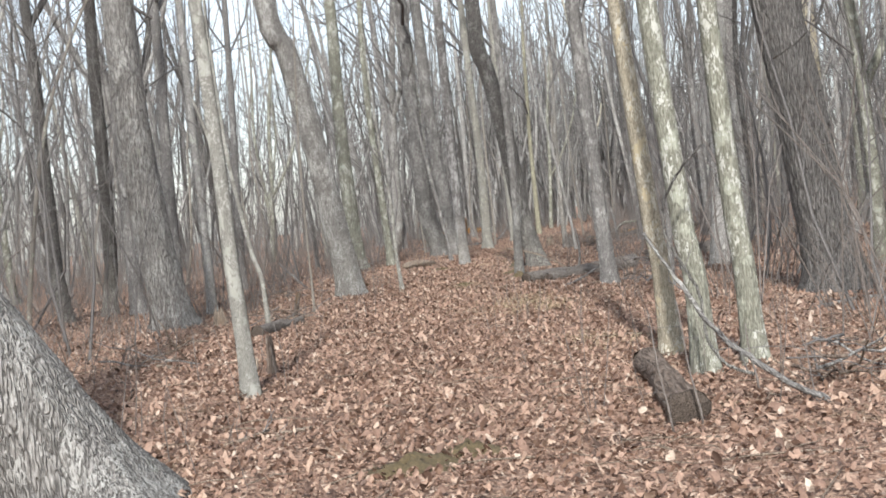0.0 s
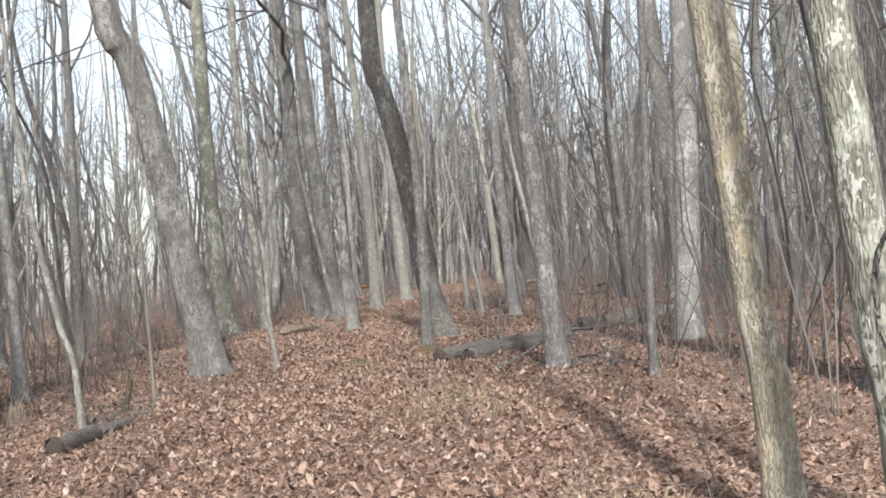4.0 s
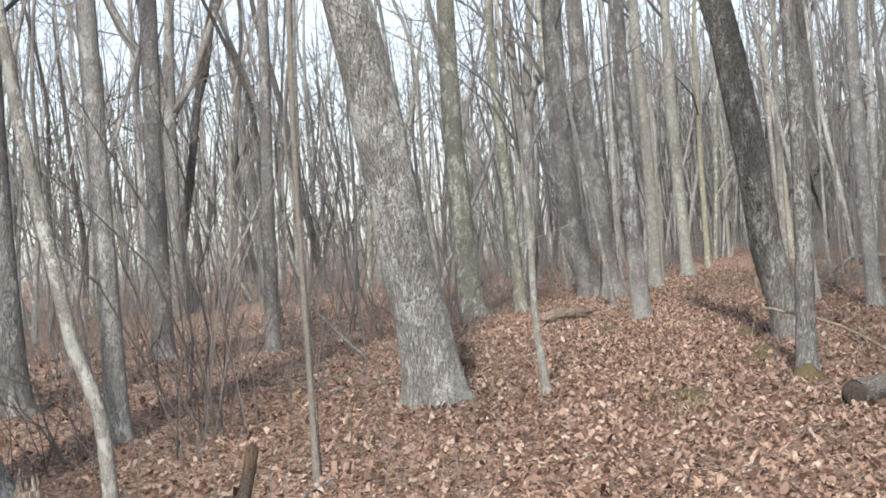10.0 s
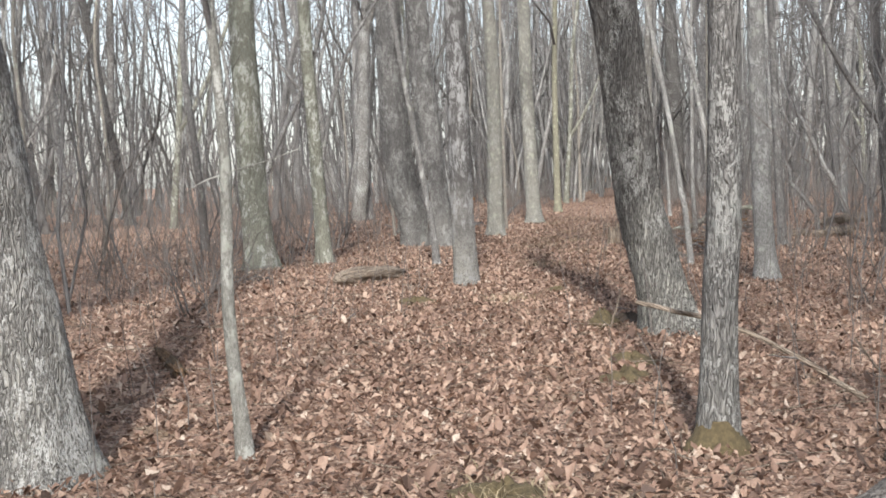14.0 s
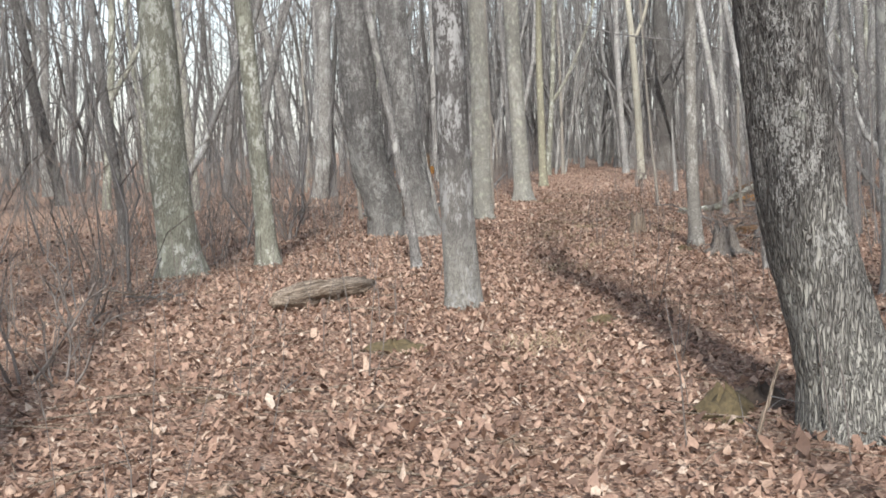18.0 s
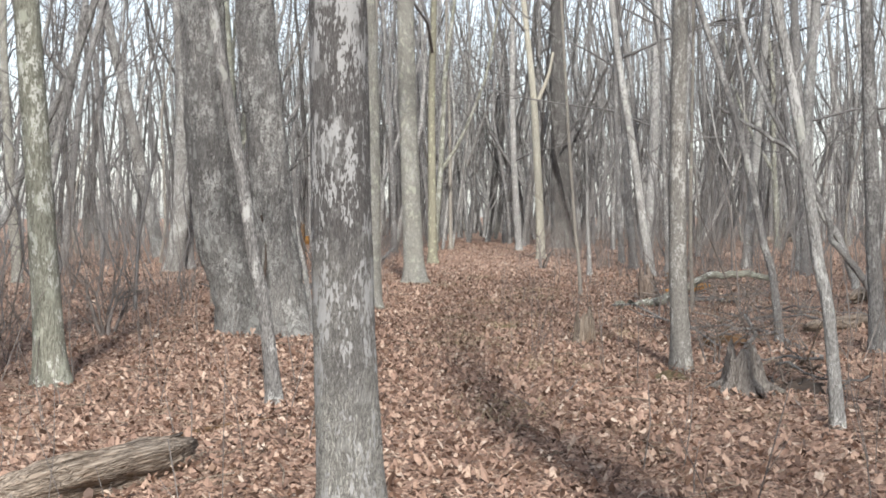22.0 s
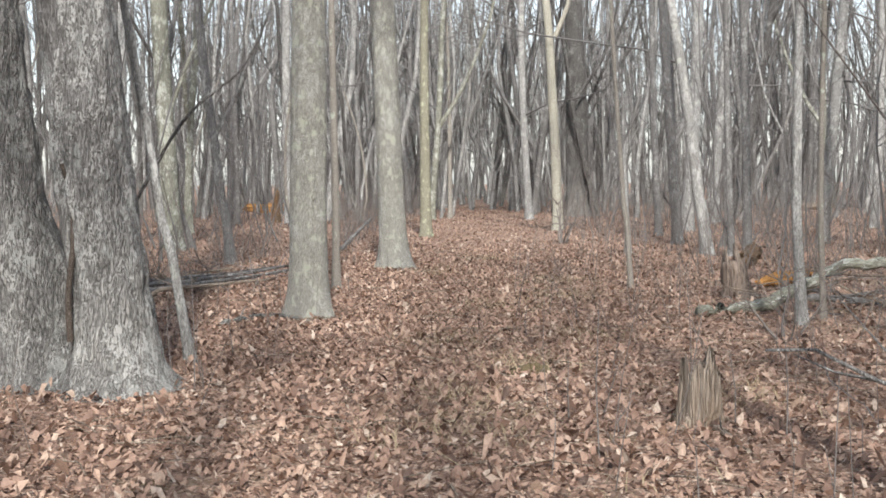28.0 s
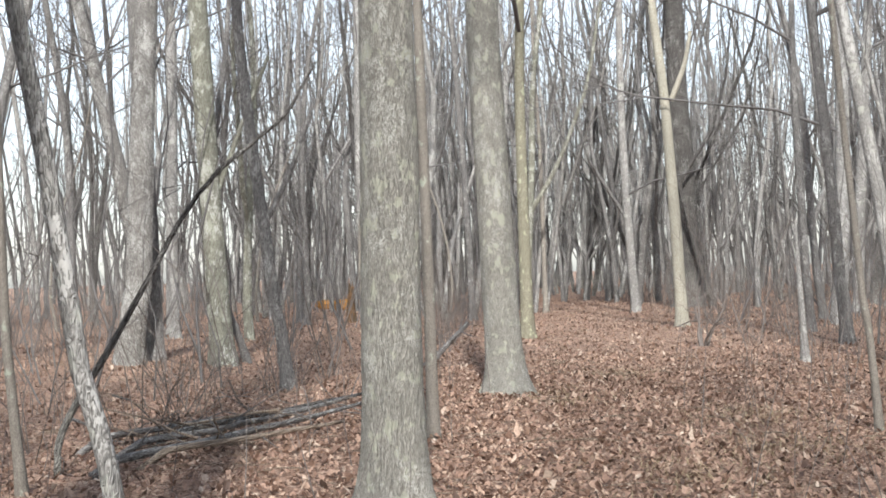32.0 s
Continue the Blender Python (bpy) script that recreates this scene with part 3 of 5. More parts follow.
lthin10 = tree(-3.57, 19.45, 0.037, ((-0.03, -0.01, 0.82), (-0.11, -0.04, 1.11), (-0.20, -0.07, 1.40), (-0.24, -0.08, 1.70), (-0.36, -0.12, 2.60),), "olive", "thin crooked sapling with pale olive bark", 9.0, crown_from=2.2, limbs=7, counts=(3, 2))
sapk = tree(-3.19, 21.74, 0.021, ((-0.00, -0.00, 1.07), (-0.01, -0.00, 1.97), (0.01, 0.00, 2.86),), "thin", "thin bare sapling with gray-brown bark", 10.2, crown_from=3.6, limbs=6, counts=(3, 2))
rt5 = tree(2.88, 35.99, 0.127, ((-0.06, 0.02, 1.82), (-0.10, 0.02, 3.61),), "pale", "slim bare tree with pale gray bark", 16.0, crown_from=6.1, limbs=9)
rth16b = tree(6.82, 60.73, 0.109, ((-0.34, 0.07, 2.59), (-0.77, 0.15, 5.11),), "pale", "slim bare tree with pale gray bark", 15.0, crown_from=5.7, limbs=9)
bigdl = tree(-1.99, 46.21, 0.300, ((-0.51, -0.08, 1.73), (-0.55, -0.08, 3.98),), "scaly", "large double-trunked tree with shaggy gray bark", 21.0, crown_from=8.0, limbs=9, flare=0.6)
bigdr = tree(-1.54, 45.83, 0.251, ((-0.09, -0.01, 1.17), (-0.23, -0.03, 2.48),), "scaly", "large double-trunked tree with shaggy gray bark", 21.0, crown_from=8.0, limbs=9, flare=0.6)
# solid dark strip painted where the split between the trunks lies in shade
limb_on(bigdr, 'end', ((-0.25, -0.22, 0.34), (-0.26, -0.23, 0.64), (-0.22, -0.22, 0.93), (-0.22, -0.22, 1.23), (-0.28, -0.23, 1.45)), 0.023, 0.013, 'dark strip for the shaded split in the bark', 'cleft')
patch = tree(-0.96, 36.32, 0.155, ((-0.04, 0.00, 0.92), (-0.04, 0.00, 1.76), (-0.06, 0.00, 2.59),), "patch", "bare tree with dark bark flaking in pale patches", 17.5, crown_from=6.7, limbs=9, flare=0.18)
beechl = tree(-0.38, 50.58, 0.185, ((0.01, 0.00, 1.42), (0.03, 0.00, 3.05),), "beech", "straight bare tree with smooth gray bark", 19.2, crown_from=7.3, limbs=9, flare=0.5)
blsap = tree(-0.08, 53.55, 0.051, ((-0.00, 0.00, 1.43), (-0.02, 0.00, 2.99),), "thin", "thin bare sapling with gray-brown bark", 11.8, crown_from=4.1, limbs=6, counts=(3, 2))
beechr = tree(0.85, 57.37, 0.212, ((-0.08, 0.00, 1.93), (-0.16, 0.01, 3.82),), "beech", "straight bare tree with smooth gray bark", 20.6, crown_from=7.8, limbs=9, flare=0.6)
yel = tree(2.30, 69.94, 0.136, ((-0.01, 0.00, 2.26), (-0.03, 0.00, 5.23),), "mossy", "slim bare tree with olive-tinged bark", 16.5, crown_from=6.3, limbs=9)
fart = tree(4.40, 85.45, 0.088, ((-0.01, 0.00, 3.75),), "thin", "thin bare sapling with gray-brown bark", 13.8, crown_from=5.3, limbs=9)
birch = tree(6.09, 72.23, 0.139, ((-0.08, 0.01, 2.38), (-0.25, 0.04, 5.60),), "birch", "slim straight tree with cream bark", 16.7, crown_from=6.3, limbs=9)
limb_on(birch, "birch", ((-0.09, 0.02, 5.21), (0.25, -0.05, 6.03), (0.39, -0.08, 6.79)), 0.071, 0.042)
darkfar = tree(9.57, 87.13, 0.461, ((-0.07, 0.01, 4.39), (-0.16, 0.03, 7.33),), "dark", "large bare tree with dark deeply furrowed bark", 21.0, crown_from=8.0, limbs=9)
snag5 = tree(5.26, 60.47, 0.056, ((-0.04, 0.01, 0.97), (-0.07, 0.02, 1.64),), "pale", "short broken pale snag among the leaves", 2.1, crown_from=1.2, limbs=2, counts=(1,))
s945 = tree(7.97, 68.73, 0.090, ((-0.10, 0.03, 2.33), (-0.19, 0.05, 5.29),), "gray", "bare tree with gray-brown bark beside the trail", 14.0, crown_from=5.3, limbs=9)
s1075 = tree(7.27, 59.83, 0.084, ((-0.03, 0.01, 2.11), (-0.10, 0.03, 4.30),), "gray", "bare tree with gray-brown bark beside the trail", 13.6, crown_from=5.2, limbs=9)
s1050 = tree(7.10, 60.21, 0.062, ((-0.07, 0.02, 2.11), (-0.12, 0.03, 4.34),), "gray", "bare tree with gray-brown bark beside the trail", 12.4, crown_from=4.3, limbs=6, counts=(3, 2))
sapp = tree(4.13, 48.85, 0.047, ((-0.06, 0.02, 1.18), (-0.06, 0.02, 1.91), (-0.04, 0.01, 3.01),), "pale", "thin bare sapling with pale bark", 11.6, crown_from=4.0, limbs=6, counts=(3, 2))
s1148 = tree(4.53, 49.35, 0.029, ((-0.04, 0.01, 1.17), (-0.03, 0.01, 2.13),), "thin", "thin bare sapling with gray-brown bark", 10.6, crown_from=3.7, limbs=6, counts=(3, 2))
maple = tree(2.18, 41.66, 0.083, ((-0.03, 0.01, 0.85), (-0.03, 0.01, 1.59), (-0.04, 0.02, 2.16),), "flaky", "slim bare tree with flaky tan-gray bark", 13.6, crown_from=5.2, limbs=9)
s1335 = tree(10.44, 60.06, 0.126, ((-0.07, 0.03, 2.17), (-0.19, 0.08, 4.43),), "gray", "bare tree with gray-brown bark beside the trail", 16.0, crown_from=6.1, limbs=9)
sap5 = tree(2.30, 38.32, 0.041, ((-0.07, 0.02, 0.84), (-0.14, 0.05, 1.49), (-0.30, 0.10, 2.35),), "pale", "thin bare sapling with pale bark", 11.3, crown_from=3.9, limbs=6, counts=(3, 2))
sr1500 = tree(4.80, 43.36, 0.080, ((-0.06, 0.02, 1.85), (-0.12, 0.05, 3.83),), "gray", "bare tree with gray-brown bark beside the trail", 13.4, crown_from=5.1, limbs=9)
forkl = tree(4.13, 44.47, 0.045, ((-0.11, 0.05, 1.10), (-0.34, 0.14, 1.90), (-0.39, 0.17, 2.48), (-0.58, 0.25, 2.96),), "gray", "thin bare sapling with gray bark", 11.5, crown_from=4.0, limbs=6, counts=(3, 2))
crook = tree(-3.47, 41.63, 0.129, ((-0.04, -0.01, 0.95), (-0.09, -0.02, 2.17), (-0.17, -0.03, 3.27),), "lichen", "crooked bare tree with lichen-flecked bark beside the trail", 16.1, crown_from=6.1, limbs=9)
limb_on(crook, "gray", ((0.01, 0.00, 1.73), (0.22, 0.03, 2.85), (0.56, 0.08, 3.79), (1.07, 0.15, 4.57)), 0.043, 0.026)
limb_on(crook, "gray", ((-0.10, -0.01, 2.93), (-0.24, -0.03, 3.44), (0.01, 0.00, 3.70), (-0.04, -0.01, 4.04)), 0.052, 0.026)
limb_on(crook, "gray", ((0.00, 0.00, 2.12), (0.17, 0.03, 2.52), (0.26, 0.05, 2.97), (0.33, 0.06, 3.41)), 0.050, 0.028)
leans = tree(-1.47, 40.14, 0.055, ((-0.10, -0.00, 0.99), (-0.20, -0.01, 1.64), (-0.37, -0.01, 2.48), (-0.50, -0.01, 3.11),), "gray", "thin bare sapling with gray bark", 12.0, crown_from=4.2, limbs=6, counts=(3, 2))
sape = tree(-1.22, 47.17, 0.036, ((-0.08, -0.01, 0.46), (-0.13, -0.02, 0.84), (-0.21, -0.03, 1.31), (-0.28, -0.04, 1.71), (-0.36, -0.05, 2.15),), "pale", "thin bare sapling with pale bark", 11.0, crown_from=3.8, limbs=6, counts=(3, 2))
sapg = tree(-1.76, 58.83, 0.081, ((-0.12, -0.01, 1.07), (-0.33, -0.03, 2.56), (-0.50, -0.04, 4.05),), "gray", "bare tree with gray-brown bark beside the trail", 13.5, crown_from=5.1, limbs=9)
limb_on(sapg, "gray", ((-0.22, -0.02, 2.12), (0.10, 0.01, 2.72), (0.42, 0.04, 3.64)), 0.038, 0.023)
saph = tree(-3.29, 63.97, 0.195, ((-0.09, -0.01, 1.84), (-0.19, -0.03, 4.17), (-0.25, -0.04, 6.03),), "lichen", "bare tree with pale lichen-blotched bark", 19.7, crown_from=7.5, limbs=9)
limb_on(saph, "lichen", ((-0.06, -0.01, 2.75), (0.35, 0.05, 3.83), (0.87, 0.12, 5.11)), 0.049, 0.030)
h270 = tree(-4.74, 65.80, 0.161, ((-0.04, -0.01, 2.41), (-0.13, -0.03, 4.43), (-0.23, -0.04, 6.45),), "gray", "bare tree with gray-brown bark beside the trail", 17.8, crown_from=6.8, limbs=9)
s1500 = tree(7.45, 65.08, 0.109, ((-0.13, 0.04, 2.04), (-0.30, 0.10, 4.54), (-0.39, 0.13, 6.05),), "gray", "bare tree with gray-brown bark beside the trail", 15.0, crown_from=5.7, limbs=9)
th1550 = tree(3.55, 53.09, 0.032, ((-0.08, 0.03, 1.22), (-0.16, 0.06, 1.92),), "thin", "thin bare sapling with gray-brown bark", 10.8, crown_from=3.8, limbs=6, counts=(3, 2))
yel32 = tree(1.68, 79.79, 0.114, ((-0.10, 0.01, 3.58), (-0.36, 0.02, 8.33),), "gray", "bare tree with gray-brown bark beside the trail", 15.3, crown_from=5.8, limbs=9)
l20 = tree(-2.87, 51.33, 0.034, ((-0.07, -0.02, 0.98), (-0.09, -0.03, 1.62),), "thin", "thin bare sapling with gray-brown bark", 10.9, crown_from=3.8, limbs=6, counts=(3, 2))


# ---- woods further off: copies of a few bare trees ----
def crooked(rng, height, bend):
    """Offsets of a stem that wanders as it grows."""
    at, d, out = np.zeros(3), rng.normal(0, bend, 2), []
    while at[2] < height - 0.8:
        d = 0.78 * d + rng.normal(0, bend, 2)
        at = at + (*(d * 1.1), 1.1)
        out.append(at)
    return out


def wood_tree(seed, kind, height, r, label, bend=0.055, fork=0.0):
    rng = np.random.default_rng(seed)
    root = new("tree")
    tagged(root, label, "tree", "trees of the wood")
    pts = stem_points(crooked(rng, height, bend), height, rng, 18)
    soup, rad = trunk_soup(pts, r, height, rng, 9, 0.35)
    part("trunk", soup, BARK[kind], root)
    stems = [(pts, rad)]
    if fork:
        k = int(np.argmin(np.abs(pts[:, 2] - fork)))
        a = rng.uniform(0, 6.28)
        n = height * 0.85 - fork
        z = np.linspace(0, n, 12)
        way = np.array([math.cos(a), math.sin(a)])
        off = way * (0.32 * n * (1 - np.exp(-z[:, None] / (0.45 * n)))) + np.cumsum(rng.normal(0, 0.05, (12, 2)), 0) * (z[:, None] > 0.2)
        second = np.column_stack([pts[k, :2] + off, fork + z])
        r2 = rad[k] * 0.72 * (1 - 0.75 * z / n)
        s = Soup()
        tube(s, second, r2, 8)
        part("limb", s, BARK[kind], root)
        stems.append((second, r2))
    crown = Soup()
    for line, rr in stems:
        lo, hi = max(height * 0.14, line[0, 2] + 0.6), line[-1, 2]
        for z in np.sort(np.r_[rng.uniform(lo, lo + 0.3 * (hi - lo), 4), rng.uniform(lo + 0.15 * (hi - lo), hi * 0.98, 9 if len(stems) == 1 else 6)]):
            at = np.array([np.interp(z, line[:, 2], line[:, k]) for k in range(3)])
            a = rng.uniform(0, 6.28)
            d = np.array([math.cos(a), math.sin(a), rng.uniform(0.3, 1.6)])
            here = min(0.03, float(np.interp(z, line[:, 2], rr)) * rng.uniform(0.14, 0.34))
            branch(rng, crown, at, d / np.linalg.norm(d), (height - z) * 0.18 + height * rng.uniform(0.05, 0.13), here, 0, (4, 3), (4, 3, 3, 3))
    part("crown", crown, BARK["twig"], root, TWIG_LABEL)
    return root


WOOD = [wood_tree(i, *w) for i, w in enumerate((
    ("gray", 17, 0.12, "slender bare tree with gray bark among the wood", 0.078),
    ("pale", 18, 0.13, "straight bare tree with pale gray bark", 0.046),
    ("oak", 20, 0.20, "tall bare tree with furrowed gray bark", 0.070, 5.5),
    ("gray", 13, 0.075, "thin young bare tree with gray bark", 0.109),
    ("thin", 10, 0.045, "very thin bare understory tree", 0.155),
    ("lichen", 16, 0.13, "forked bare tree with lichen-spotted bark", 0.093, 3.2),
    ("dark", 19, 0.17, "tall bare tree with dark bark", 0.062, 7.0),
    ("beech", 15, 0.11, "crooked bare tree with smooth gray-brown bark", 0.116),
    ("pale", 11, 0.055, "thin pale bare tree leaning slightly", 0.139, 2.6),
    ("dark", 12, 0.07, "thin crooked bare tree with dark bark", 0.139),
    ("gray", 15, 0.10, "forked bare tree with gray bark", 0.093, 2.2),
))]
STOOD = []


def free(x, y, gap):
    if any((x - a) ** 2 + (y - b) ** 2 < gap * gap for a, b in STOOD):
        return False
    STOOD.append((x, y))
    return True


def plant_wood():
    rng = np.random.default_rng(11)
    first, count, tries = set(), 0, 0
    while count < 215 and tries < 6000:
        tries += 1
        y = rng.uniform(8, 86)
        side = -1 if rng.random() < 0.47 else 1
        off = rng.uniform(6.5, 10 + 0.36 * y)
        x = float(path_x(y)) + side * off
        if y > 62:
            x = float(path_x(y)) + rng.uniform(-24, 24)
            if abs(x - path_x(y)) < 3.6 + (1.5 if y < 76 else 0):
                if y < 82 or abs(x - path_x(y)) < 1.6:
                    continue
        if side < 0 and off < 14 and y < 62 and rng.random() < 0.55:
            continue
        if side > 0 and off > 8 and rng.random() < 0.25:
            continue
        if not free(x, y, 0.9):
            continue
        i = int(rng.choice(len(WOOD), p=(0.12, 0.08, 0.08, 0.13, 0.13, 0.07, 0.06, 0.09, 0.10, 0.07, 0.07)))
        s = rng.uniform(0.85, 1.2)
        m = pose(x, y, float(ground_z(x, y)), rng.normal(0, 2.6), rng.normal(0, 2.6), rng.uniform(0, 360)) @ Matrix.Scale(s, 4)
        if i in first:
            copy_thing(WOOD[i], m)
        else:
            WOOD[i].matrix_basis = m
            first.add(i)
        count += 1
    # unseen wood added behind the start of the walk, mostly to shade the right
    for _ in range(46):
        y = rng.uniform(-34, 5.5)
        side = -1 if rng.random() < 0.4 else 1
        x = side * rng.uniform(3.6, 16)
        if free(x, y, 1.5):
            i = int(rng.choice(len(WOOD)))
            copy_thing(WOOD[i], pose(x, y, float(ground_z(x, y)), rng.normal(0, 2), rng.normal(0, 2), rng.uniform(0, 360)))


def far_woods():
    """The wood beyond, joined: trunks with their branches."""
    shapes = []
    for i in range(10):
        rng = np.random.default_rng(200 + i)
        h, r = rng.uniform(11, 20), rng.uniform(0.05, 0.17)
        s = Soup()
        line = np.array([(0, 0, -0.1)] + [tuple(q) for q in crooked(rng, h, rng.uniform(0.05, 0.125))])
        pts = line[::2]
        tube(s, pts, r * (1 - 0.78 * np.clip(pts[:, 2] / h, 0, 1)), 5, tip=False)
        if i % 2:
            k, a = int(rng.integers(2, 6)), rng.uniform(0, 6.28)
            f = np.linspace(0, 1, 5)[:, None]
            top = np.array([math.cos(a), math.sin(a), 0]) * 0.28 * (h - line[k, 2]) * f ** 0.6 + np.array([0, 0, 0.8]) * (h - line[k, 2]) * f
            tube(s, line[k] + top + np.cumsum(rng.normal(0, 0.1, (5, 3)), 0) * (f > 0), r * 0.65 * (1 - 0.8 * f[:, 0]), 4, tip=False)
        for z in rng.uniform(h * 0.16, h * 0.95, 10):
            at = np.array([np.interp(z, line[:, 2], line[:, k]) for k in range(3)])
            a = rng.uniform(0, 6.28)
            d = np.array([math.cos(a), math.sin(a), rng.uniform(0.3, 1.6)])
            branch(rng, s, at, d / np.linalg.norm(d), h * rng.uniform(0.1, 0.24), r * rng.uniform(0.14, 0.28), 1, (0, 3, 1), (3, 3, 3, 3))
        shapes.append((np.concatenate(s.v), s.f))
    rng = np.random.default_rng(31)
    groups = {"pale": Soup(), "gray": Soup(), "dark": Soup()}
    for n in range(2350):
        y = 10 + 165 * rng.random() ** 0.8 if n < 1700 else rng.uniform(86, 150)
        x = float(path_x(min(y, 80.0))) + rng.uniform(-1, 1) * (28 + 0.36 * y)
        if n >= 1900:
            y = rng.uniform(98, 190)
            x = float(path_x(y)) + rng.uniform(-1, 1) * 20
        if abs(x - path_x(y)) < 22 + 0.12 * max(0, 60 - y) and y < 84:
            continue
        if x < path_x(min(y, 80.0)) - 6 and rng.random() < 0.40:
            continue
        if x > path_x(min(y, 80.0)) + 9 and y > 40 and rng.random() < 0.30:
            continue
        if abs(x - path_x(min(y, 80.0))) > 9 + 0.40 * y and rng.random() < 0.75:
            continue
        v, f = shapes[rng.integers(len(shapes))]
        a, k = rng.uniform(0, 6.28), rng.uniform(0.8, 1.25)
        turn = np.array([[math.cos(a), -math.sin(a), 0], [math.sin(a), math.cos(a), 0], [0, 0, 1]]) * k
        v = v @ turn.T
        v[:, :2] += v[:, 2:3] * rng.normal(0, 0.025, 2)
        groups[("pale", "gray", "dark")[rng.integers(3)]].put(v + (x, y, float(ground_z(x, y))), f)
    for kind, s in groups.items():
        ob = part("far_woods", s, BARK[kind])
        tagged(ob, "dense far woods of bare gray trunks and twigs", "woods", kind="stuff")


def brush():
    """Bare shrub stems over the forest floor."""
    rng = np.random.default_rng(41)
    s = Soup()
    for _ in range(3000):
        y = rng.uniform(9, 105)
        side = -1 if rng.random() < 0.55 else 1
        off = 3.6 + 24 * rng.random() ** 1.2
        x = float(path_x(y)) + side * off * (1 if y < 64 else rng.uniform(0, 1))
        if abs(x - path_x(y)) < 2.4:
            continue
        if -5.5 < x < 0 and 62 < y < 98 and rng.random() < 0.75:
            continue
        h = rng.uniform(0.4, 1.3) if rng.random() < 0.85 else rng.uniform(1.6, 3.2)
        for _ in range(rng.integers(2, 6)):
            a, lean = rng.uniform(0, 6.28), rng.uniform(0.1, 0.6)
            p = np.array([x + rng.normal(0, 0.12), y + rng.normal(0, 0.12), float(ground_z(x, y)) - 0.02])
            d = np.array([math.cos(a) * lean, math.sin(a) * lean, 1.0])
            q = p + d * h * 0.5 + rng.normal(0, 0.05, 3)
            e = q + (d + (math.cos(a) * lean, math.sin(a) * lean, -0.2)) * h * 0.45
            r = 0.004 + 0.0022 * h
            tube(s, [p, q, e], [r, r * 0.8, r * 0.4], 3, tip=False)
            for _ in range(2):
                b = q + (e - q) * rng.uniform(0, 0.8)
                tube(s, [b, b + rng.normal(0, 0.16, 3) * h * 0.7 + (0, 0, 0.15 * h)], [r * 0.5, r * 0.3], 3, tip=False)
    tagged(part("undergrowth", s, BARK["brush"]), "bare reddish-brown shrub stems on the forest floor", "shrub", kind="stuff")


def thin_growth():
    """Very thin young stems that fill the wood between the trees."""
    rng = np.random.default_rng(43)
    s = Soup()
    for _ in range(1900):
        y = rng.uniform(12, 120)
        side = -1 if rng.random() < 0.4 else 1
        off = 4.2 + 30 * rng.random() ** 1.1
        x = float(path_x(min(y, 80.0))) + (side * off if y < 64 else rng.uniform(-1, 1) * (10 + 0.3 * y))
        if y < 110 and abs(x - path_x(y)) < 3.2:
            continue
        h = rng.uniform(1.8, 7.0)
        r = 0.004 + 0.0028 * h * rng.uniform(0.6, 1.4)
        lean = rng.normal(0, 0.13, 2)
        z = np.linspace(0, 1, 7) * h
        wob = np.cumsum(rng.normal(0, 0.028 * h, (7, 2)), 0) * (z > 0)[:, None]
        p = np.column_stack([x + lean[0] * z + wob[:, 0], y + lean[1] * z + wob[:, 1], float(ground_z(x, y)) - 0.02 + z])
        tube(s, p, r * np.linspace(1, 0.2, 7), 4 if r > 0.02 else 3, tip=False)
        for _ in range(7):
            f = rng.uniform(0.2, 0.95)
            b = np.array([np.interp(f * h, z, p[:, k]) for k in range(3)])
            a, n = rng.uniform(0, 6.28), h * rng.uniform(0.1, 0.3)
            d = np.array([math.cos(a), math.sin(a), rng.uniform(0.1, 1.4)])
            tube(s, [b, b + d * n * 0.5 + rng.normal(0, 0.06 * n, 3), b + d * n + rng.normal(0, 0.12 * n, 3) + (0, 0, 0.15 * n)], [r * 0.4, r * 0.26, r * 0.12], 3, tip=False)
    tagged(part("young_growth", s, BARK["twig"]), "thin bare young stems filling the wood", "saplings", kind="stuff")


def ground_twigs():
    """Small sticks on the leaves and thin shoots that stand up through them."""
    rng = np.random.default_rng(47)
    lying, shoots = Soup(), Soup()
    for _ in range(1500):
        y = rng.uniform(4, 62)
        x = float(path_x(y)) + rng.normal(0, 3.6)
        a, n, r = rng.uniform(0, 6.28), rng.uniform(0.15, 0.7), rng.uniform(0.002, 0.006)
        d = np.array([math.cos(a), math.sin(a), 0.0]) * n
        p = np.array([x, y, float(ground_z(x, y)) + 0.03])
        m = p + d * 0.5 + (*rng.normal(0, 0.03, 2), rng.uniform(0, 0.03))
        tube(lying, [p, m, p + d], [r, r, r * 0.6], 4)
    for _ in range(1300):
        y = rng.uniform(6, 62)
        side = -1 if rng.random() < 0.5 else 1
        x = float(path_x(y)) + side * rng.uniform(0.9, 6.5)
        h, r = rng.uniform(0.2, 0.9), rng.uniform(0.002, 0.005)
        p = np.array([x, y, float(ground_z(x, y)) - 0.02])
        lean = rng.normal(0, 0.16, 2)
        m = p + (lean[0] * h * 0.5, lean[1] * h * 0.5, h * 0.5)
        e = m + (*(lean * h * 0.5 + rng.normal(0, 0.04, 2)), h * 0.5)
        tube(shoots, [p, m, e], [r, r * 0.8, r * 0.4], 4)
        if rng.random() < 0.6:
            b = m + rng.normal(0, 0.1, 3) * h + (0, 0, 0.2 * h)
            tube(shoots, [m, b], [r * 0.6, r * 0.3], 3)
    tagged(part("ground_twigs", lying, BARK["weathered"]), "small dry sticks scattered over the leaves", "twigs", kind="stuff")
    tagged(part("shoots", shoots, BARK["brush"]), "thin bare shoots standing in the leaves", "shoots", kind="stuff")


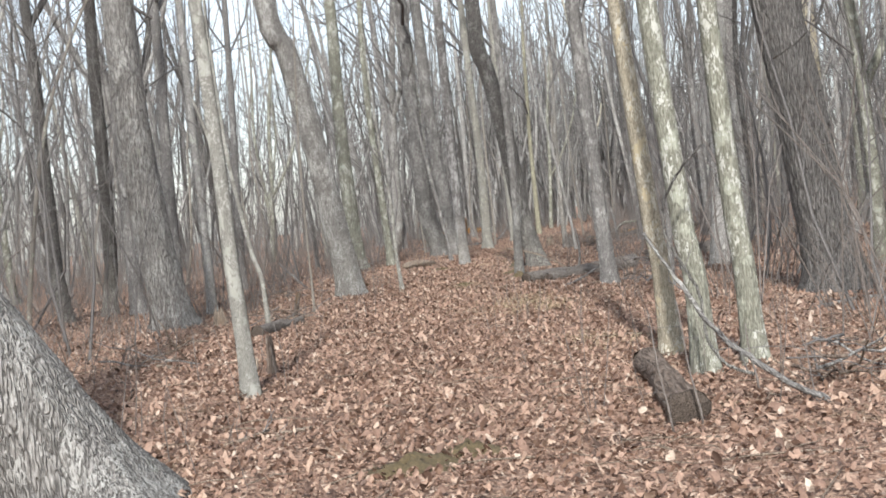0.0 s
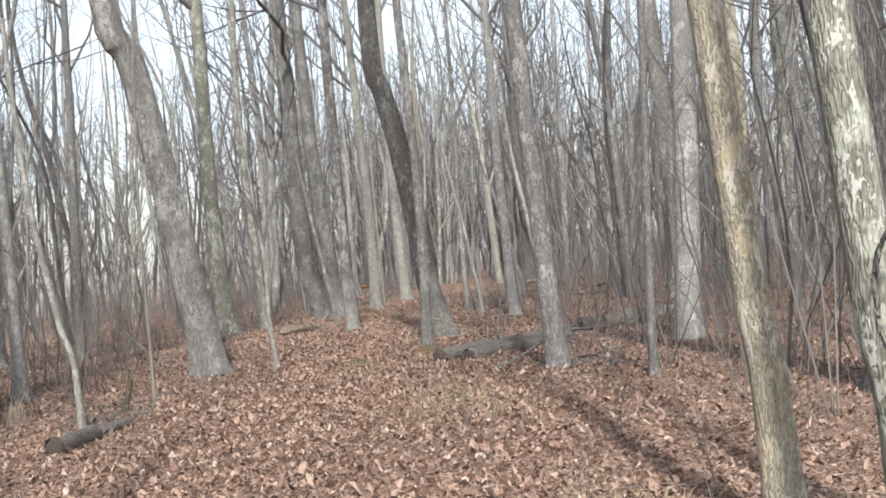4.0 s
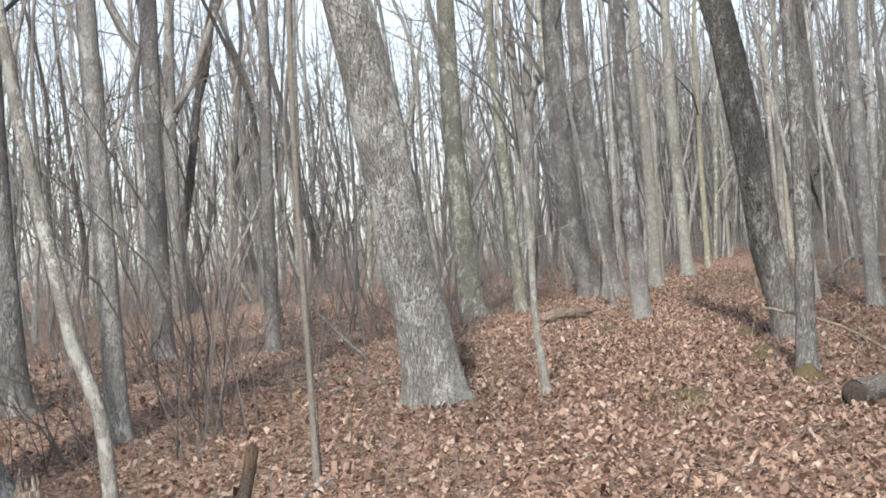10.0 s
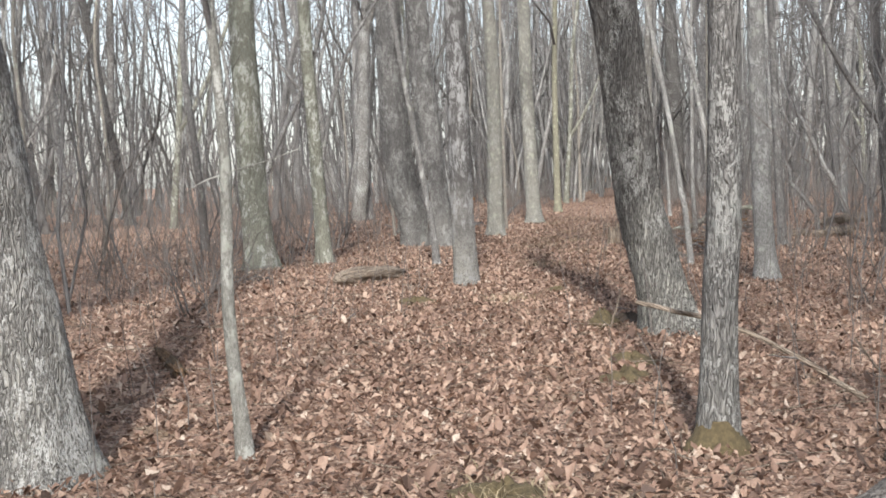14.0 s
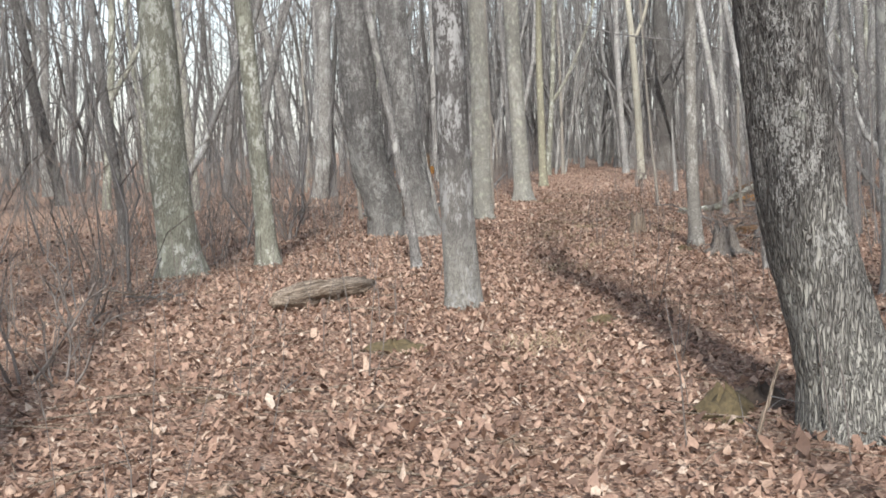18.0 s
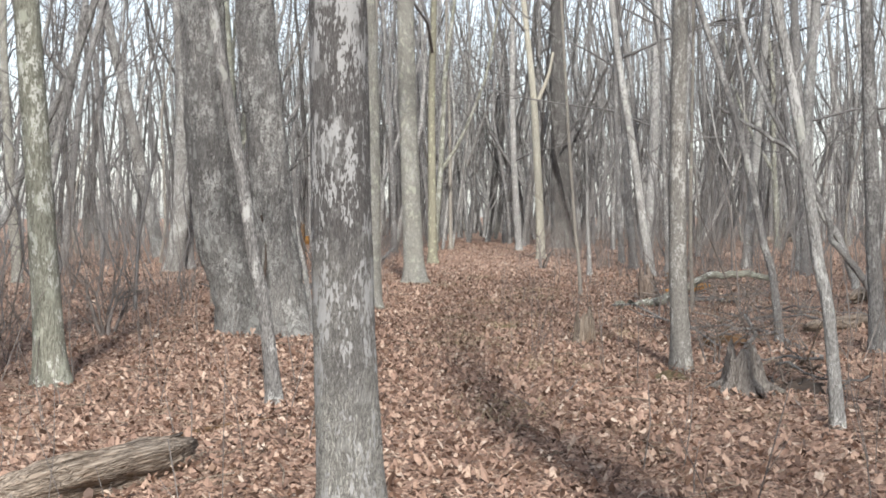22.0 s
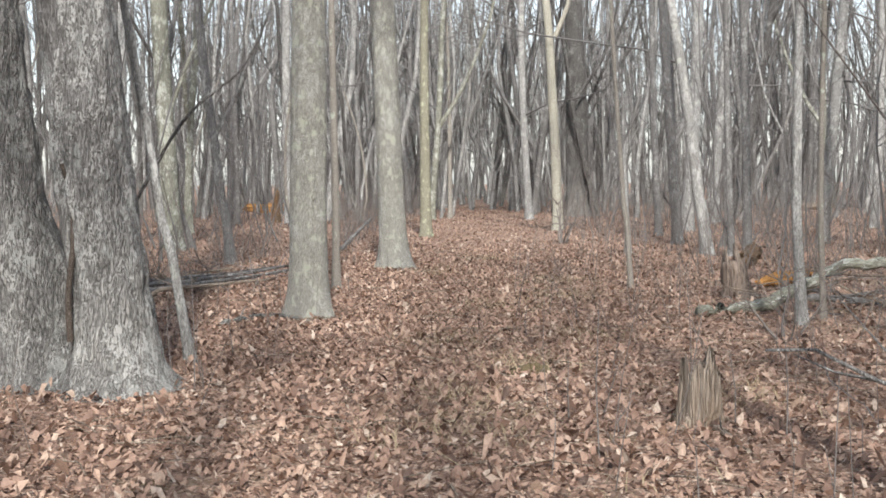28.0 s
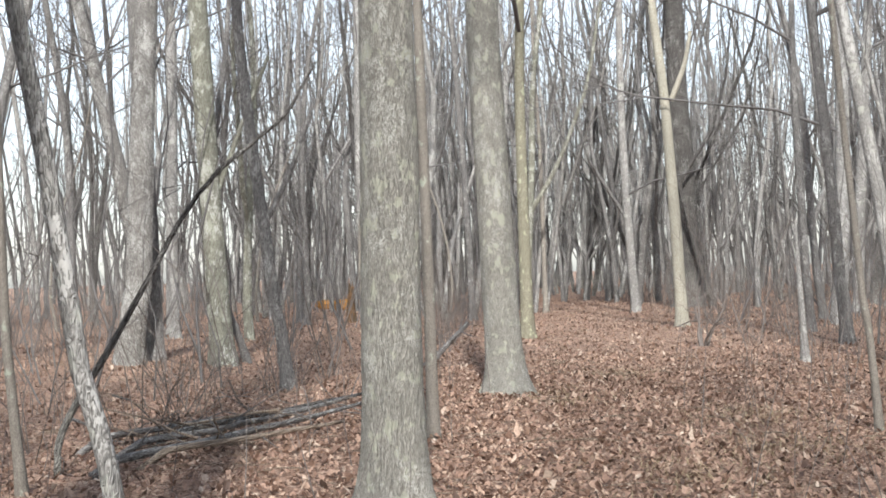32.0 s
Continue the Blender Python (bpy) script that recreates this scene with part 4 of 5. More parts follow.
def dry_grass():
    """Thin tufts of dry grass where the trail is worn."""
    rng = np.random.default_rng(53)
    s = Soup()
    for cx, cy, r in ((0.09, 17.78, 0.50), (0.30, 18.91, 0.35), (0.34, 19.45, 0.50), (0.55, 18.0, 0.45), (0.57, 17.2, 0.35), (-0.68, 24.68, 0.30), (1.26, 46.82, 0.35), (0.58, 45.36, 0.30),
                      (-0.44, 33.73, 0.30), (0.98, 12.78, 0.40), (-0.68, 23.93, 0.30), (2.03, 48.53, 0.40), (2.87, 54.33, 0.50), (2.36, 45.17, 0.40), (2.47, 59.13, 0.40),
                      (1.70, 51.4, 0.60), (2.70, 52.5, 0.50), (0.79, 48.2, 0.40), (0.50, 44.2, 0.45), (0.17, 39.2, 0.35), (1.4, 56.5, 0.60), (1.0, 42.0, 0.40)):
        for _ in range(int(600 * r)):
            x, y = cx + rng.normal(0, r * 0.6), cy + rng.normal(0, r)
            h, a = rng.uniform(0.03, 0.085), rng.uniform(0, 6.28)
            w = np.array([math.cos(a), math.sin(a), 0]) * rng.uniform(0.002, 0.004)
            b = np.array([x, y, float(ground_z(x, y)) + 0.01])
            lean = np.array([*rng.normal(0, 1.1, 2), 0]) * h
            m, e = b + lean * 0.4 + (0, 0, h * 0.7), b + lean * 1.3 + (0, 0, h)
            s.put([b - w, b + w, m + w * 0.7, m - w * 0.7, e], [np.array([(0, 1, 2, 3)]), np.array([(3, 2, 4)])])
    tagged(part("dry_grass", s, GRASS), "short tan and olive dry grass on the trail", "grass", kind="stuff")


dry_grass()
ground_twigs()
plant_wood()
far_woods()
brush()
thin_growth()

# ---- fallen wood, stumps, moss ----
def smooth_line(pts, per=5):
    pts = np.array(pts, float)
    f = np.linspace(0, len(pts) - 1, per * (len(pts) - 1) + 1)
    out = np.stack([np.interp(f, np.arange(len(pts)), pts[:, k]) for k in range(3)], 1)
    for _ in range(2):
        out[1:-1] = 0.5 * out[1:-1] + 0.25 * (out[:-2] + out[2:])
    return out


def uneven(rng, amount):
    ph = rng.uniform(0, 6.28, 5)
    return lambda k, a: 1 + amount * (np.sin(2 * a + 0.5 * k + ph[0]) * 0.5 + np.sin(3 * a - 0.8 * k + ph[1]) * 0.4 + np.sin(5 * a + 1.7 * k + ph[2]) * 0.3
                                      + 0.5 * np.sin(0.9 * k + ph[3]) * np.cos(a + ph[4]))


def along(line):
    """The line seen from its start with z along it, and the pose that puts it back."""
    way = Vector(line[-1] - line[0])
    turn = way.to_track_quat("Z", "Y").to_matrix()
    m = Matrix.Translation(Vector(line[0])) @ turn.to_4x4()
    return (line - line[0]) @ np.array(turn), m


def log(name, pts, r0, r1, kind, label, category):
    """A lying log: bark and two broken or sawn ends."""
    rng = np.random.default_rng(int(abs(pts[0][0]) * 100 + pts[0][1] * 7))
    line = smooth_line(pts, 6)
    line[:, 2] = ground_z(line[:, 0], line[:, 1]) + np.linspace(r0, r1, len(line)) * 0.78
    foot = line[0].copy()
    root = new(name)
    line, root.matrix_world = along(line)
    foot[:] = 0
    tagged(root, label, category, "fallen wood")
    if kind in ("weathered", "rot", "orange"):
        core = Soup()
        taper = np.interp(np.linspace(0, 1, len(line)), (0, 0.12, 0.3, 0.75, 0.9, 1), (0.25, 0.6, 0.8, 0.85, 0.55, 0.2))
        ph = rng.uniform(0, 6.28, 3)
        tube(core, line + rng.normal(0, 0.04 * r0, line.shape), r0 * taper, 26,
             lambda k, a: 1 + 0.10 * np.sin(9 * a + 0.6 * k + ph[0]) + 0.10 * np.sin(5 * a - 0.4 * k + ph[1]) + 0.14 * np.sin(2 * a + 0.5 * k + ph[2]), base=True)
        part("core", core, BARK[kind], root)
        for i in range(12):
            # a rotten log has split into long uneven slabs
            a, b = sorted(rng.uniform(0, 1, 2)) if i > 2 else (rng.uniform(0, 0.08), rng.uniform(0.9, 1.0))
            b = min(1.0, max(b, a + 0.35))
            f = np.linspace(a, b, 9) * (len(line) - 1)
            way = line[-1] - line[0]
            g = rng.uniform(0, 6.28)
            off = np.array((math.cos(g), math.sin(g), 0)) * rng.uniform(0.4, 0.75) * r0
            p = np.stack([np.interp(f, np.arange(len(line)), line[:, k]) for k in range(3)], 1) - foot + off + rng.normal(0, 0.05 * r0, (9, 3))
            slab = Soup()
            tube(slab, p, r0 * rng.uniform(0.14, 0.30) * np.array((0.35, 0.8, 0.95, 1, 1, 0.95, 0.85, 0.65, 0.25)), 9, uneven(rng, 0.2), base=True)
            part("slab", slab, BARK[kind], root)
        return root
    rad = np.linspace(r0, r1, len(line)) * (1 + rng.normal(0, 0.06, len(line)))
    body = Soup()
    shape = uneven(rng, 0.17)
    tube(body, line - foot, rad, 18, shape, tip=False)
    part("bark", body, BARK[kind], root)
    for k, d in ((0, -1), (-1, 1)):
        way = (line[1] - line[0]) if k == 0 else (line[-1] - line[-2])
        way = d * way / np.linalg.norm(way)
        face = Soup()
        c = line[k] - foot
        tube(face, [c - way * 0.02, c + way * 0.004, c + way * rad[k] * 0.12], [rad[k] * 1.0, rad[k] * 0.95, rad[k] * 0.5], 18, lambda i, a, k=k: shape(k % len(line), a))
        part("end_grain", face, BARK["end"], root, "dark weathered end grain")
    return root


def twigs_on(rng, root, line, r, count):
    for _ in range(count):
        s = Soup()
        k = rng.integers(1, len(line) - 1)
        d = rng.normal(0, 1, 3) + (0, 0, 0.8)
        d /= np.linalg.norm(d)
        n = rng.uniform(0.12, 0.4)
        mid = line[k] + d * n * 0.5 + rng.normal(0, 0.1, 3) * n
        tube(s, [line[k], mid, mid + d * n * 0.5 + rng.normal(0, 0.15, 3) * n], [r * 0.5, r * 0.35, r * 0.15], 4)
        part("twig", s, BARK["twig"], root)


def stick(name, pts, r0, r1, kind, label, category):
    """A dead branch or stem, with stubs of twigs."""
    rng = np.random.default_rng(int(abs(pts[0][0]) * 100 + pts[0][1] * 7))
    line = smooth_line(pts, 5)
    line[1:-1] += rng.normal(0, max(r1, 0.006) * 0.35, (len(line) - 2, 3))
    low = ground_z(line[:, 0], line[:, 1]) + 0.5 * np.linspace(r0, r1, len(line))
    line[:, 2] = np.maximum(line[:, 2], low)
    if name not in ("vine", "pole"):
        line[0, 2] = low[0] - 0.01
    root = new(name)
    line, root.matrix_world = along(line)
    foot = np.zeros(3)
    tagged(root, label, category, "fallen wood")
    s = Soup()
    tube(s, line - foot, np.linspace(r0, r1, len(line)), 8, uneven(rng, 0.12), base=True)
    part("stem", s, BARK[kind], root)
    twigs_on(rng, root, line - foot, min(r1, 0.02), 4)
    return root


def post(name, pts, r0, r1, kind, label, category):
    """A broken standing stub with a splintered top."""
    rng = np.random.default_rng(int(abs(pts[0][0]) * 100 + pts[0][1] * 7))
    a, b = np.array(pts[0]), np.array(pts[1])
    a[2] = float(ground_z(a[0], a[1]))
    root = new(name)
    root.matrix_world = pose(*a)
    tagged(root, label, category, "fallen wood")
    up = b - a
    f = np.array((-0.08, 0.0, 0.06, 0.15, 0.35, 0.6, 0.8, 1.0))
    line = up[None] * f[:, None]
    rad = np.interp(f, (0, 1), (r0, r1)) * (1 + 0.35 * np.exp(-np.maximum(f, 0) * 6))
    s = Soup()
    tube(s, line, rad, 12, uneven(rng, 0.12))
    part("wood", s, BARK[kind], root)
    t = Soup()
    for _ in range(7):
        g = rng.uniform(0, 6.28)
        p = up + 0.62 * r1 * np.array((math.cos(g), math.sin(g), 0)) - up * 0.1
        tube(t, [p, p + up / np.linalg.norm(up) * r1 * rng.uniform(0.5, 1.6) + up * 0.1], [r1 * 0.3, r1 * 0.06], 5)
    part("splinters", t, BARK[kind], root)
    if name == "charred_stub":
        c = Soup()
        tube(c, up[None] * np.array((0.58, 0.7, 0.85, 1.02))[:, None], np.array((1.02, 1.12, 1.12, 0.9)) * r1, 10, uneven(rng, 0.1))
        part("top", c, BARK["rot"], root, "crumbling orange-brown top")
    return root


def stump(name, pts, r0, r1, kind, label, category):
    """A ragged stump: a ribbed body, torn top and roots running out."""
    rng = np.random.default_rng(int(abs(pts[0][0]) * 100 + pts[0][1] * 7))
    a = np.array(pts[0])
    a[2] = float(ground_z(a[0], a[1]))
    h = pts[1][2] - a[2]
    root = new(name)
    root.matrix_world = pose(*a)
    tagged(root, label, category, "stumps")
    z = np.linspace(-0.08, h, 12)
    rad = np.interp(z, (0, h * 0.35, h), (r0, (r0 + r1) * 0.46, r1 * 0.92))
    ph = rng.uniform(0, 6.28, 4)
    n = 30
    g = np.arange(n) * 2 * np.pi / n
    rag = 1 + 0.16 * np.sin(6 * g + ph[0]) + 0.10 * np.sin(11 * g + ph[1])
    top = 1 + 0.16 * np.sin(3 * g + ph[2]) + 0.12 * np.sin(7 * g + ph[3]) + rng.normal(0, 0.07, n)
    v = []
    for k, zz in enumerate(z):
        f = zz / h
        rr = rad[k] * (1 + (rag - 1) * (1.3 - 0.7 * f))
        v.append(np.column_stack([rr * np.cos(g), rr * np.sin(g), np.where(zz > 0, zz * (1 + (top - 1) * f ** 2), zz)]))
    for q in (0.7, 0.3):
        v.append(np.column_stack([rad[-1] * q * np.cos(g), rad[-1] * q * np.sin(g), h * (0.55 + 0.2 * q) + rng.normal(0, 0.02, n)]))
    k = np.arange(len(v) - 1)[:, None] * n
    j = np.arange(n)[None]
    quads = np.stack([k + j, k + (j + 1) % n, k + n + (j + 1) % n, k + n + j], -1).reshape(-1, 4)
    s = Soup().put(np.concatenate(v), quads)
    part("wood", s, BARK[kind], root)
    for i in range(5):
        t = Soup()
        c = i * 1.256 + rng.uniform(-0.3, 0.3)
        d = np.array((math.cos(c), math.sin(c), 0))
        tube(t, [d * r0 * 0.6 + (0, 0, h * 0.25), d * r0 * 1.05 + (0, 0, 0.05), d * r0 * rng.uniform(1.5, 2.0) + (0, 0, -0.02)], [r0 * 0.25, r0 * 0.17, r0 * 0.07], 7)
        part("root", t, BARK[kind], root)
    return root


def shrub(name, pts, r0, r1, kind, label, category):
    """A bare shrub: several crooked stems, each with fine twigs."""
    rng = np.random.default_rng(int(abs(pts[0][0]) * 100 + pts[0][1] * 7))
    a = np.array(pts[0])
    a[2] = float(ground_z(a[0], a[1]))
    h = max(0.5, pts[1][2] - a[2])
    root = new(name)
    root.matrix_world = pose(*a)
    tagged(root, label, category, "bare shrubs")
    for i in range(4):
        g = i * 1.57 + rng.uniform(-0.4, 0.4)
        s = Soup()
        d = np.array((0.5 * math.cos(g), 0.5 * math.sin(g), 1.0))
        branch(rng, s, (0.06 * math.cos(g), 0.06 * math.sin(g), -0.03), d / np.linalg.norm(d), h * rng.uniform(0.7, 1.1), r0 * rng.uniform(0.6, 1.1), 0, (5, 3), (5, 4, 3, 3), 0.15)
        part("stem", s, BARK[kind], root)
    return root


MOSSY = []


def mound(name, x, y, r, h, mat, label, category):
    MOSSY.append((x, y, r))
    rng = np.random.default_rng(int(abs(x) * 100 + y * 7))
    n, rings = 26, 9
    a = np.arange(n) * 2 * np.pi / n
    ph = rng.uniform(0, 6.28, 4)
    edge = 1 + 0.22 * np.sin(2 * a + ph[0]) + 0.14 * np.sin(3 * a + ph[1]) + 0.10 * np.sin(7 * a + ph[2])
    v = []
    for q in np.linspace(1.0, 0.02, rings):
        rr = r * q * edge
        z = h * (1 - q ** 2) * (0.75 + 0.25 * np.sin(2 * a + 4 * q + ph[3]) + 0.2 * np.sin(5 * a - 7 * q + ph[1])) - 0.012 + rng.normal(0, h * 0.09, n)
        v.append(np.column_stack([rr * np.cos(a), rr * np.sin(a), z]))
    k = np.arange(rings - 1)[:, None] * n
    j = np.arange(n)[None]
    quads = np.stack([k + j, k + (j + 1) % n, k + n + (j + 1) % n, k + n + j], -1).reshape(-1, 4)
    ob = part(name, Soup().put(np.concatenate(v), quads), mat)
    ob.matrix_world = pose(x, y, float(ground_z(x, y)))
    return tagged(ob, label, category)


def moss_collar(root, r, h):
    rng = np.random.default_rng(9)
    s = Soup()
    tube(s, [(0, 0, -0.03), (0, 0, 0.04), (0, 0, h * 0.5), (0, 0, h)], [r * 2.1, r * 1.75, r * 1.4, r * 1.12], 20, uneven(rng, 0.12), tip=False)
    part("moss", s, MOSS, root.children[0], "dark green moss collar at the foot")


def brush_heap(x, y, r, count, label, tall=0.35):
    """A tangle of dead sticks lying over one another."""
    rng = np.random.default_rng(int(abs(x) * 100 + y * 7))
    root = new("brush_heap")
    root.matrix_world = pose(x, y, float(ground_z(x, y)))
    tagged(root, label, "brush heap", "fallen wood")
    for k in range(count):
        a, n = rng.uniform(0, 6.28), rng.uniform(0.5, 1.5) * r
        q = 0.004 + 0.014 * rng.random() ** 2
        c = np.array((*rng.normal(0, 0.42 * r, 2), 0.03 + rng.uniform(0, tall) * 0.6))
        d = np.array((math.cos(a), math.sin(a), rng.normal(0, 0.28)))
        f = np.linspace(-0.5, 0.5, 6)[:, None]
        line = c + d * n * f + np.cumsum(rng.normal(0, 0.04, (6, 3)), 0) * n
        line[:, 2] = np.maximum(line[:, 2], 0.01 + ground_z(x + line[:, 0], y + line[:, 1]) - float(ground_z(x, y)))
        s = Soup()
        tube(s, line, np.linspace(q, q * 0.45, 6), 5, base=True)
        for _ in range(2):
            j = rng.integers(1, 5)
            e = line[j] + (d + rng.normal(0, 0.7, 3) + (0, 0, 0.3)) * n * rng.uniform(0.12, 0.3)
            tube(s, [line[j], (line[j] + e) / 2 + rng.normal(0, 0.02, 3), e], [q * 0.5, q * 0.4, q * 0.2], 4)
        part("stick", s, BARK[("gray", "weathered", "oldlog", "twig")[rng.integers(4)]], root)
    return root


moss_collar(dark2, 0.088, 0.16)
log("fallen_log", ((1.13, 10.66, 0.12), (1.08, 9.09, 0.12), (1.03, 7.78, 0.12)), 0.101, 0.119, "oldlog", "thick weathered gray-brown log lying in the leaves", "log")
stick("fallen_branch", ((1.95, 8.03, 0.06), (1.73, 8.10, 0.17), (1.57, 8.15, 0.30), (1.40, 8.20, 0.43), (1.25, 8.25, 0.62), (1.14, 8.29, 0.84), (1.02, 8.32, 1.04), (0.94, 8.35, 1.19)), 0.022, 0.010, "gray", "crooked dead branch blotched with pale lichen", "branch")
stick("vine", ((1.76, 9.42, 0.06), (1.58, 9.47, 0.13), (1.45, 9.51, 0.33), (1.44, 9.51, 0.70), (1.35, 9.54, 0.86), (1.22, 9.57, 1.13), (1.24, 9.57, 1.38), (1.37, 9.53, 1.59), (1.55, 9.48, 1.76)), 0.013, 0.009, "dark", "dark woody vine looping up beside the pale trees", "vine")
post("broken_stub", ((-2.27, 12.34, 0.05), (-2.28, 12.34, 0.43)), 0.049, 0.034, "oldlog", "short broken brown stub of a dead stem", "stump")
post("broken_stub", ((-2.51, 12.69, 0.05), (-2.48, 12.70, 0.21)), 0.030, 0.010, "weathered", "small splintered pale stub", "stump")
stick("fallen_branch", ((-1.93, 8.42, 0.06), (-1.79, 8.61, 0.06), (-1.71, 8.90, 0.06)), 0.019, 0.011, "weathered", "short bleached stick on the leaves", "stick")
stick("fallen_branch", ((-1.63, 8.67, 0.06), (-1.51, 8.78, 0.06), (-1.40, 8.86, 0.06)), 0.015, 0.012, "weathered", "short gray stick on the leaves", "stick")
stick("fallen_branch", ((-3.96, 14.35, 0.07), (-3.63, 13.93, 0.07), (-3.28, 13.46, 0.07)), 0.026, 0.019, "weathered", "thin pale stick on the leaves", "stick")
stick("fallen_branch", ((3.30, 13.85, 0.07), (3.85, 14.42, 0.07), (4.30, 14.72, 0.07)), 0.030, 0.018, "gray", "gray dead branch on the leaves", "branch")
log("fallen_log", ((-3.37, 17.43, 0.12), (-3.22, 18.68, 0.12), (-3.06, 19.42, 0.12)), 0.096, 0.063, "weatherlog", "gray-brown log with lichen spots and a rotten end", "log")
stick("fallen_branch", ((-3.47, 19.80, 0.07), (-3.38, 20.40, 0.07), (-3.06, 20.65, 0.07)), 0.026, 0.017, "weathered", "gray broken branch lying beside a log", "branch")
stick("fallen_branch", ((-3.48, 19.03, 0.06), (-3.53, 19.89, 0.06), (-3.45, 20.63, 0.06), (-3.04, 20.56, 0.06)), 0.018, 0.014, "gray", "dead branch lying across a log", "branch")
post("charred_stub", ((-3.35, 20.60, 0.05), (-3.25, 20.62, 0.44)), 0.038, 0.032, "end", "short dark stake of rotten wood with orange top", "stump")
post("broken_stub", ((-4.57, 20.64, 0.05), (-4.57, 20.64, 0.26)), 0.120, 0.085, "weathered", "pale splintered stump at the foot of a large tree", "stump")
log("fallen_log", ((0.46, 23.86, 0.13), (1.54, 25.19, 0.13), (2.82, 27.36, 0.13)), 0.110, 0.127, "weatherlog", "gray log with a sawn dark end", "log")
log("fallen_log", ((0.86, 23.65, 0.11), (1.81, 24.97, 0.11), (2.68, 26.13, 0.11)), 0.090, 0.090, "weatherlog", "gray log with a sawn end beside another", "log")
stick("pole", ((1.49, 27.05, 0.06), (1.14, 27.14, 0.30), (0.80, 27.23, 0.48), (0.18, 27.38, 0.64)), 0.018, 0.014, "weathered", "thin pale pole leaning on a tree", "pole")
stick("dead_sapling", ((1.60, 26.42, 0.07), (1.65, 26.41, 0.35), (1.64, 26.41, 0.69), (1.60, 26.42, 0.94)), 0.026, 0.013, "pale", "thin dead pale stem beside the logs", "sapling")
stick("fallen_branch", ((0.34, 30.66, 0.06), (0.40, 30.64, 0.28), (0.45, 30.63, 0.45)), 0.011, 0.008, "weathered", "tan stick leaning at the foot of the dark tree", "stick")
log("rotten_log", ((-2.69, 36.22, 0.15), (-2.30, 36.93, 0.15), (-1.88, 37.96, 0.15)), 0.144, 0.103, "weathered", "pale split rotten log lying in the leaves", "log")
stick("fallen_branch", ((-2.01, 38.53, 0.07), (-1.65, 38.99, 0.07), (-1.29, 39.32, 0.07)), 0.025, 0.015, "rot", "dark rotten branch beside a log", "branch")
stick("fallen_branch", ((-2.48, 32.26, 0.06), (-2.12, 32.35, 0.06), (-1.72, 32.49, 0.06)), 0.011, 0.008, "weathered", "long thin stick on the leaves", "stick")
stick("fallen_branch", ((-4.21, 25.66, 0.06), (-4.25, 27.34, 0.06), (-3.69, 27.38, 0.06)), 0.020, 0.012, "gray", "gray dead branch on the leaves", "branch")
stick("fallen_branch", ((-4.58, 30.40, 0.07), (-4.90, 30.32, 0.43), (-5.19, 30.25, 0.75)), 0.024, 0.018, "gray", "thin dead branch leaning on brush", "branch")
log("log_piece", ((-3.43, 29.85, 0.09), (-2.89, 28.40, 0.09)), 0.059, 0.048, "rot", "short reddish piece of rotten log", "log")
log("fallen_log", ((7.53, 35.27, 0.15), (9.38, 37.92, 0.15), (11.34, 40.44, 0.15)), 0.147, 0.120, "weathered", "long pale fallen log beyond the brush", "log")
stump("stump", ((2.19, 39.92, 0.05), (2.22, 39.91, 0.43)), 0.200, 0.120, "weatherlog", "ragged gray stump with spreading roots", "stump")
stump("stump", ((1.79, 44.11, 0.05), (1.79, 44.11, 0.41)), 0.117, 0.104, "weathered", "broken pale stump with a root", "stump")
stick("root", ((1.84, 44.11, 0.07), (1.80, 43.68, 0.07), (1.77, 43.24, 0.07)), 0.025, 0.014, "weathered", "exposed pale root beside a stump", "root")
stick("fallen_tree", ((3.43, 49.75, 0.10), (4.09, 50.03, 0.10), (4.45, 49.92, 0.28), (4.72, 49.84, 0.47), (5.22, 49.68, 0.61), (5.84, 49.49, 0.53)), 0.078, 0.046, "lichen", "curved fallen stem with pale lichen bark", "fallen tree")
stick("fallen_branch", ((4.95, 51.20, 0.09), (5.42, 51.17, 0.09), (5.61, 50.38, 0.09)), 0.050, 0.036, "gray", "gray branch on the leaves under a fallen stem", "branch")
post("stump_chunk", ((4.48, 51.72, 0.05), (4.40, 51.75, 0.48)), 0.160, 0.135, "oldlog", "dark upright chunk of a broken stump", "stump")
log("rotten_log", ((5.05, 52.71, 0.12), (5.74, 53.74, 0.12), (6.48, 54.71, 0.12)), 0.105, 0.091, "orange", "orange rotten log beside a stump", "log")
log("fallen_log", ((4.78, 45.40, 0.12), (5.39, 45.92, 0.12), (6.10, 46.55, 0.12)), 0.102, 0.089, "weathered", "tan barkless log lying among saplings", "log")
log("fallen_log", ((5.90, 45.41, 0.14), (7.12, 46.72, 0.14)), 0.133, 0.119, "weathered", "split pale log with a dark rotten end", "log")
log("rotten_log", ((3.03, 43.80, 0.10), (3.33, 43.98, 0.10), (3.61, 44.03, 0.10)), 0.077, 0.059, "rot", "red-brown rotten log half buried in leaves", "log")
stick("fallen_branch", ((3.87, 45.70, 0.08), (4.38, 45.53, -0.03), (3.85, 42.49, 0.08)), 0.040, 0.020, "gray", "dark dead branch in a brush pile", "branch")
stick("fallen_branch", ((3.37, 43.49, 0.07), (3.52, 43.44, 0.23), (3.38, 43.49, 0.43)), 0.028, 0.017, "gray", "dead branch crossing a brush pile", "branch")
stick("fallen_branch", ((2.57, 40.12, 0.06), (3.02, 40.70, 0.06)), 0.020, 0.012, "weathered", "short pale stick by a hollow", "stick")
stick("fallen_branch", ((0.39, 39.32, 0.06), (0.67, 39.82, 0.06), (0.95, 40.47, 0.06), (1.23, 40.77, 0.06)), 0.014, 0.008, "weathered", "curved gray stick on the trail", "stick")
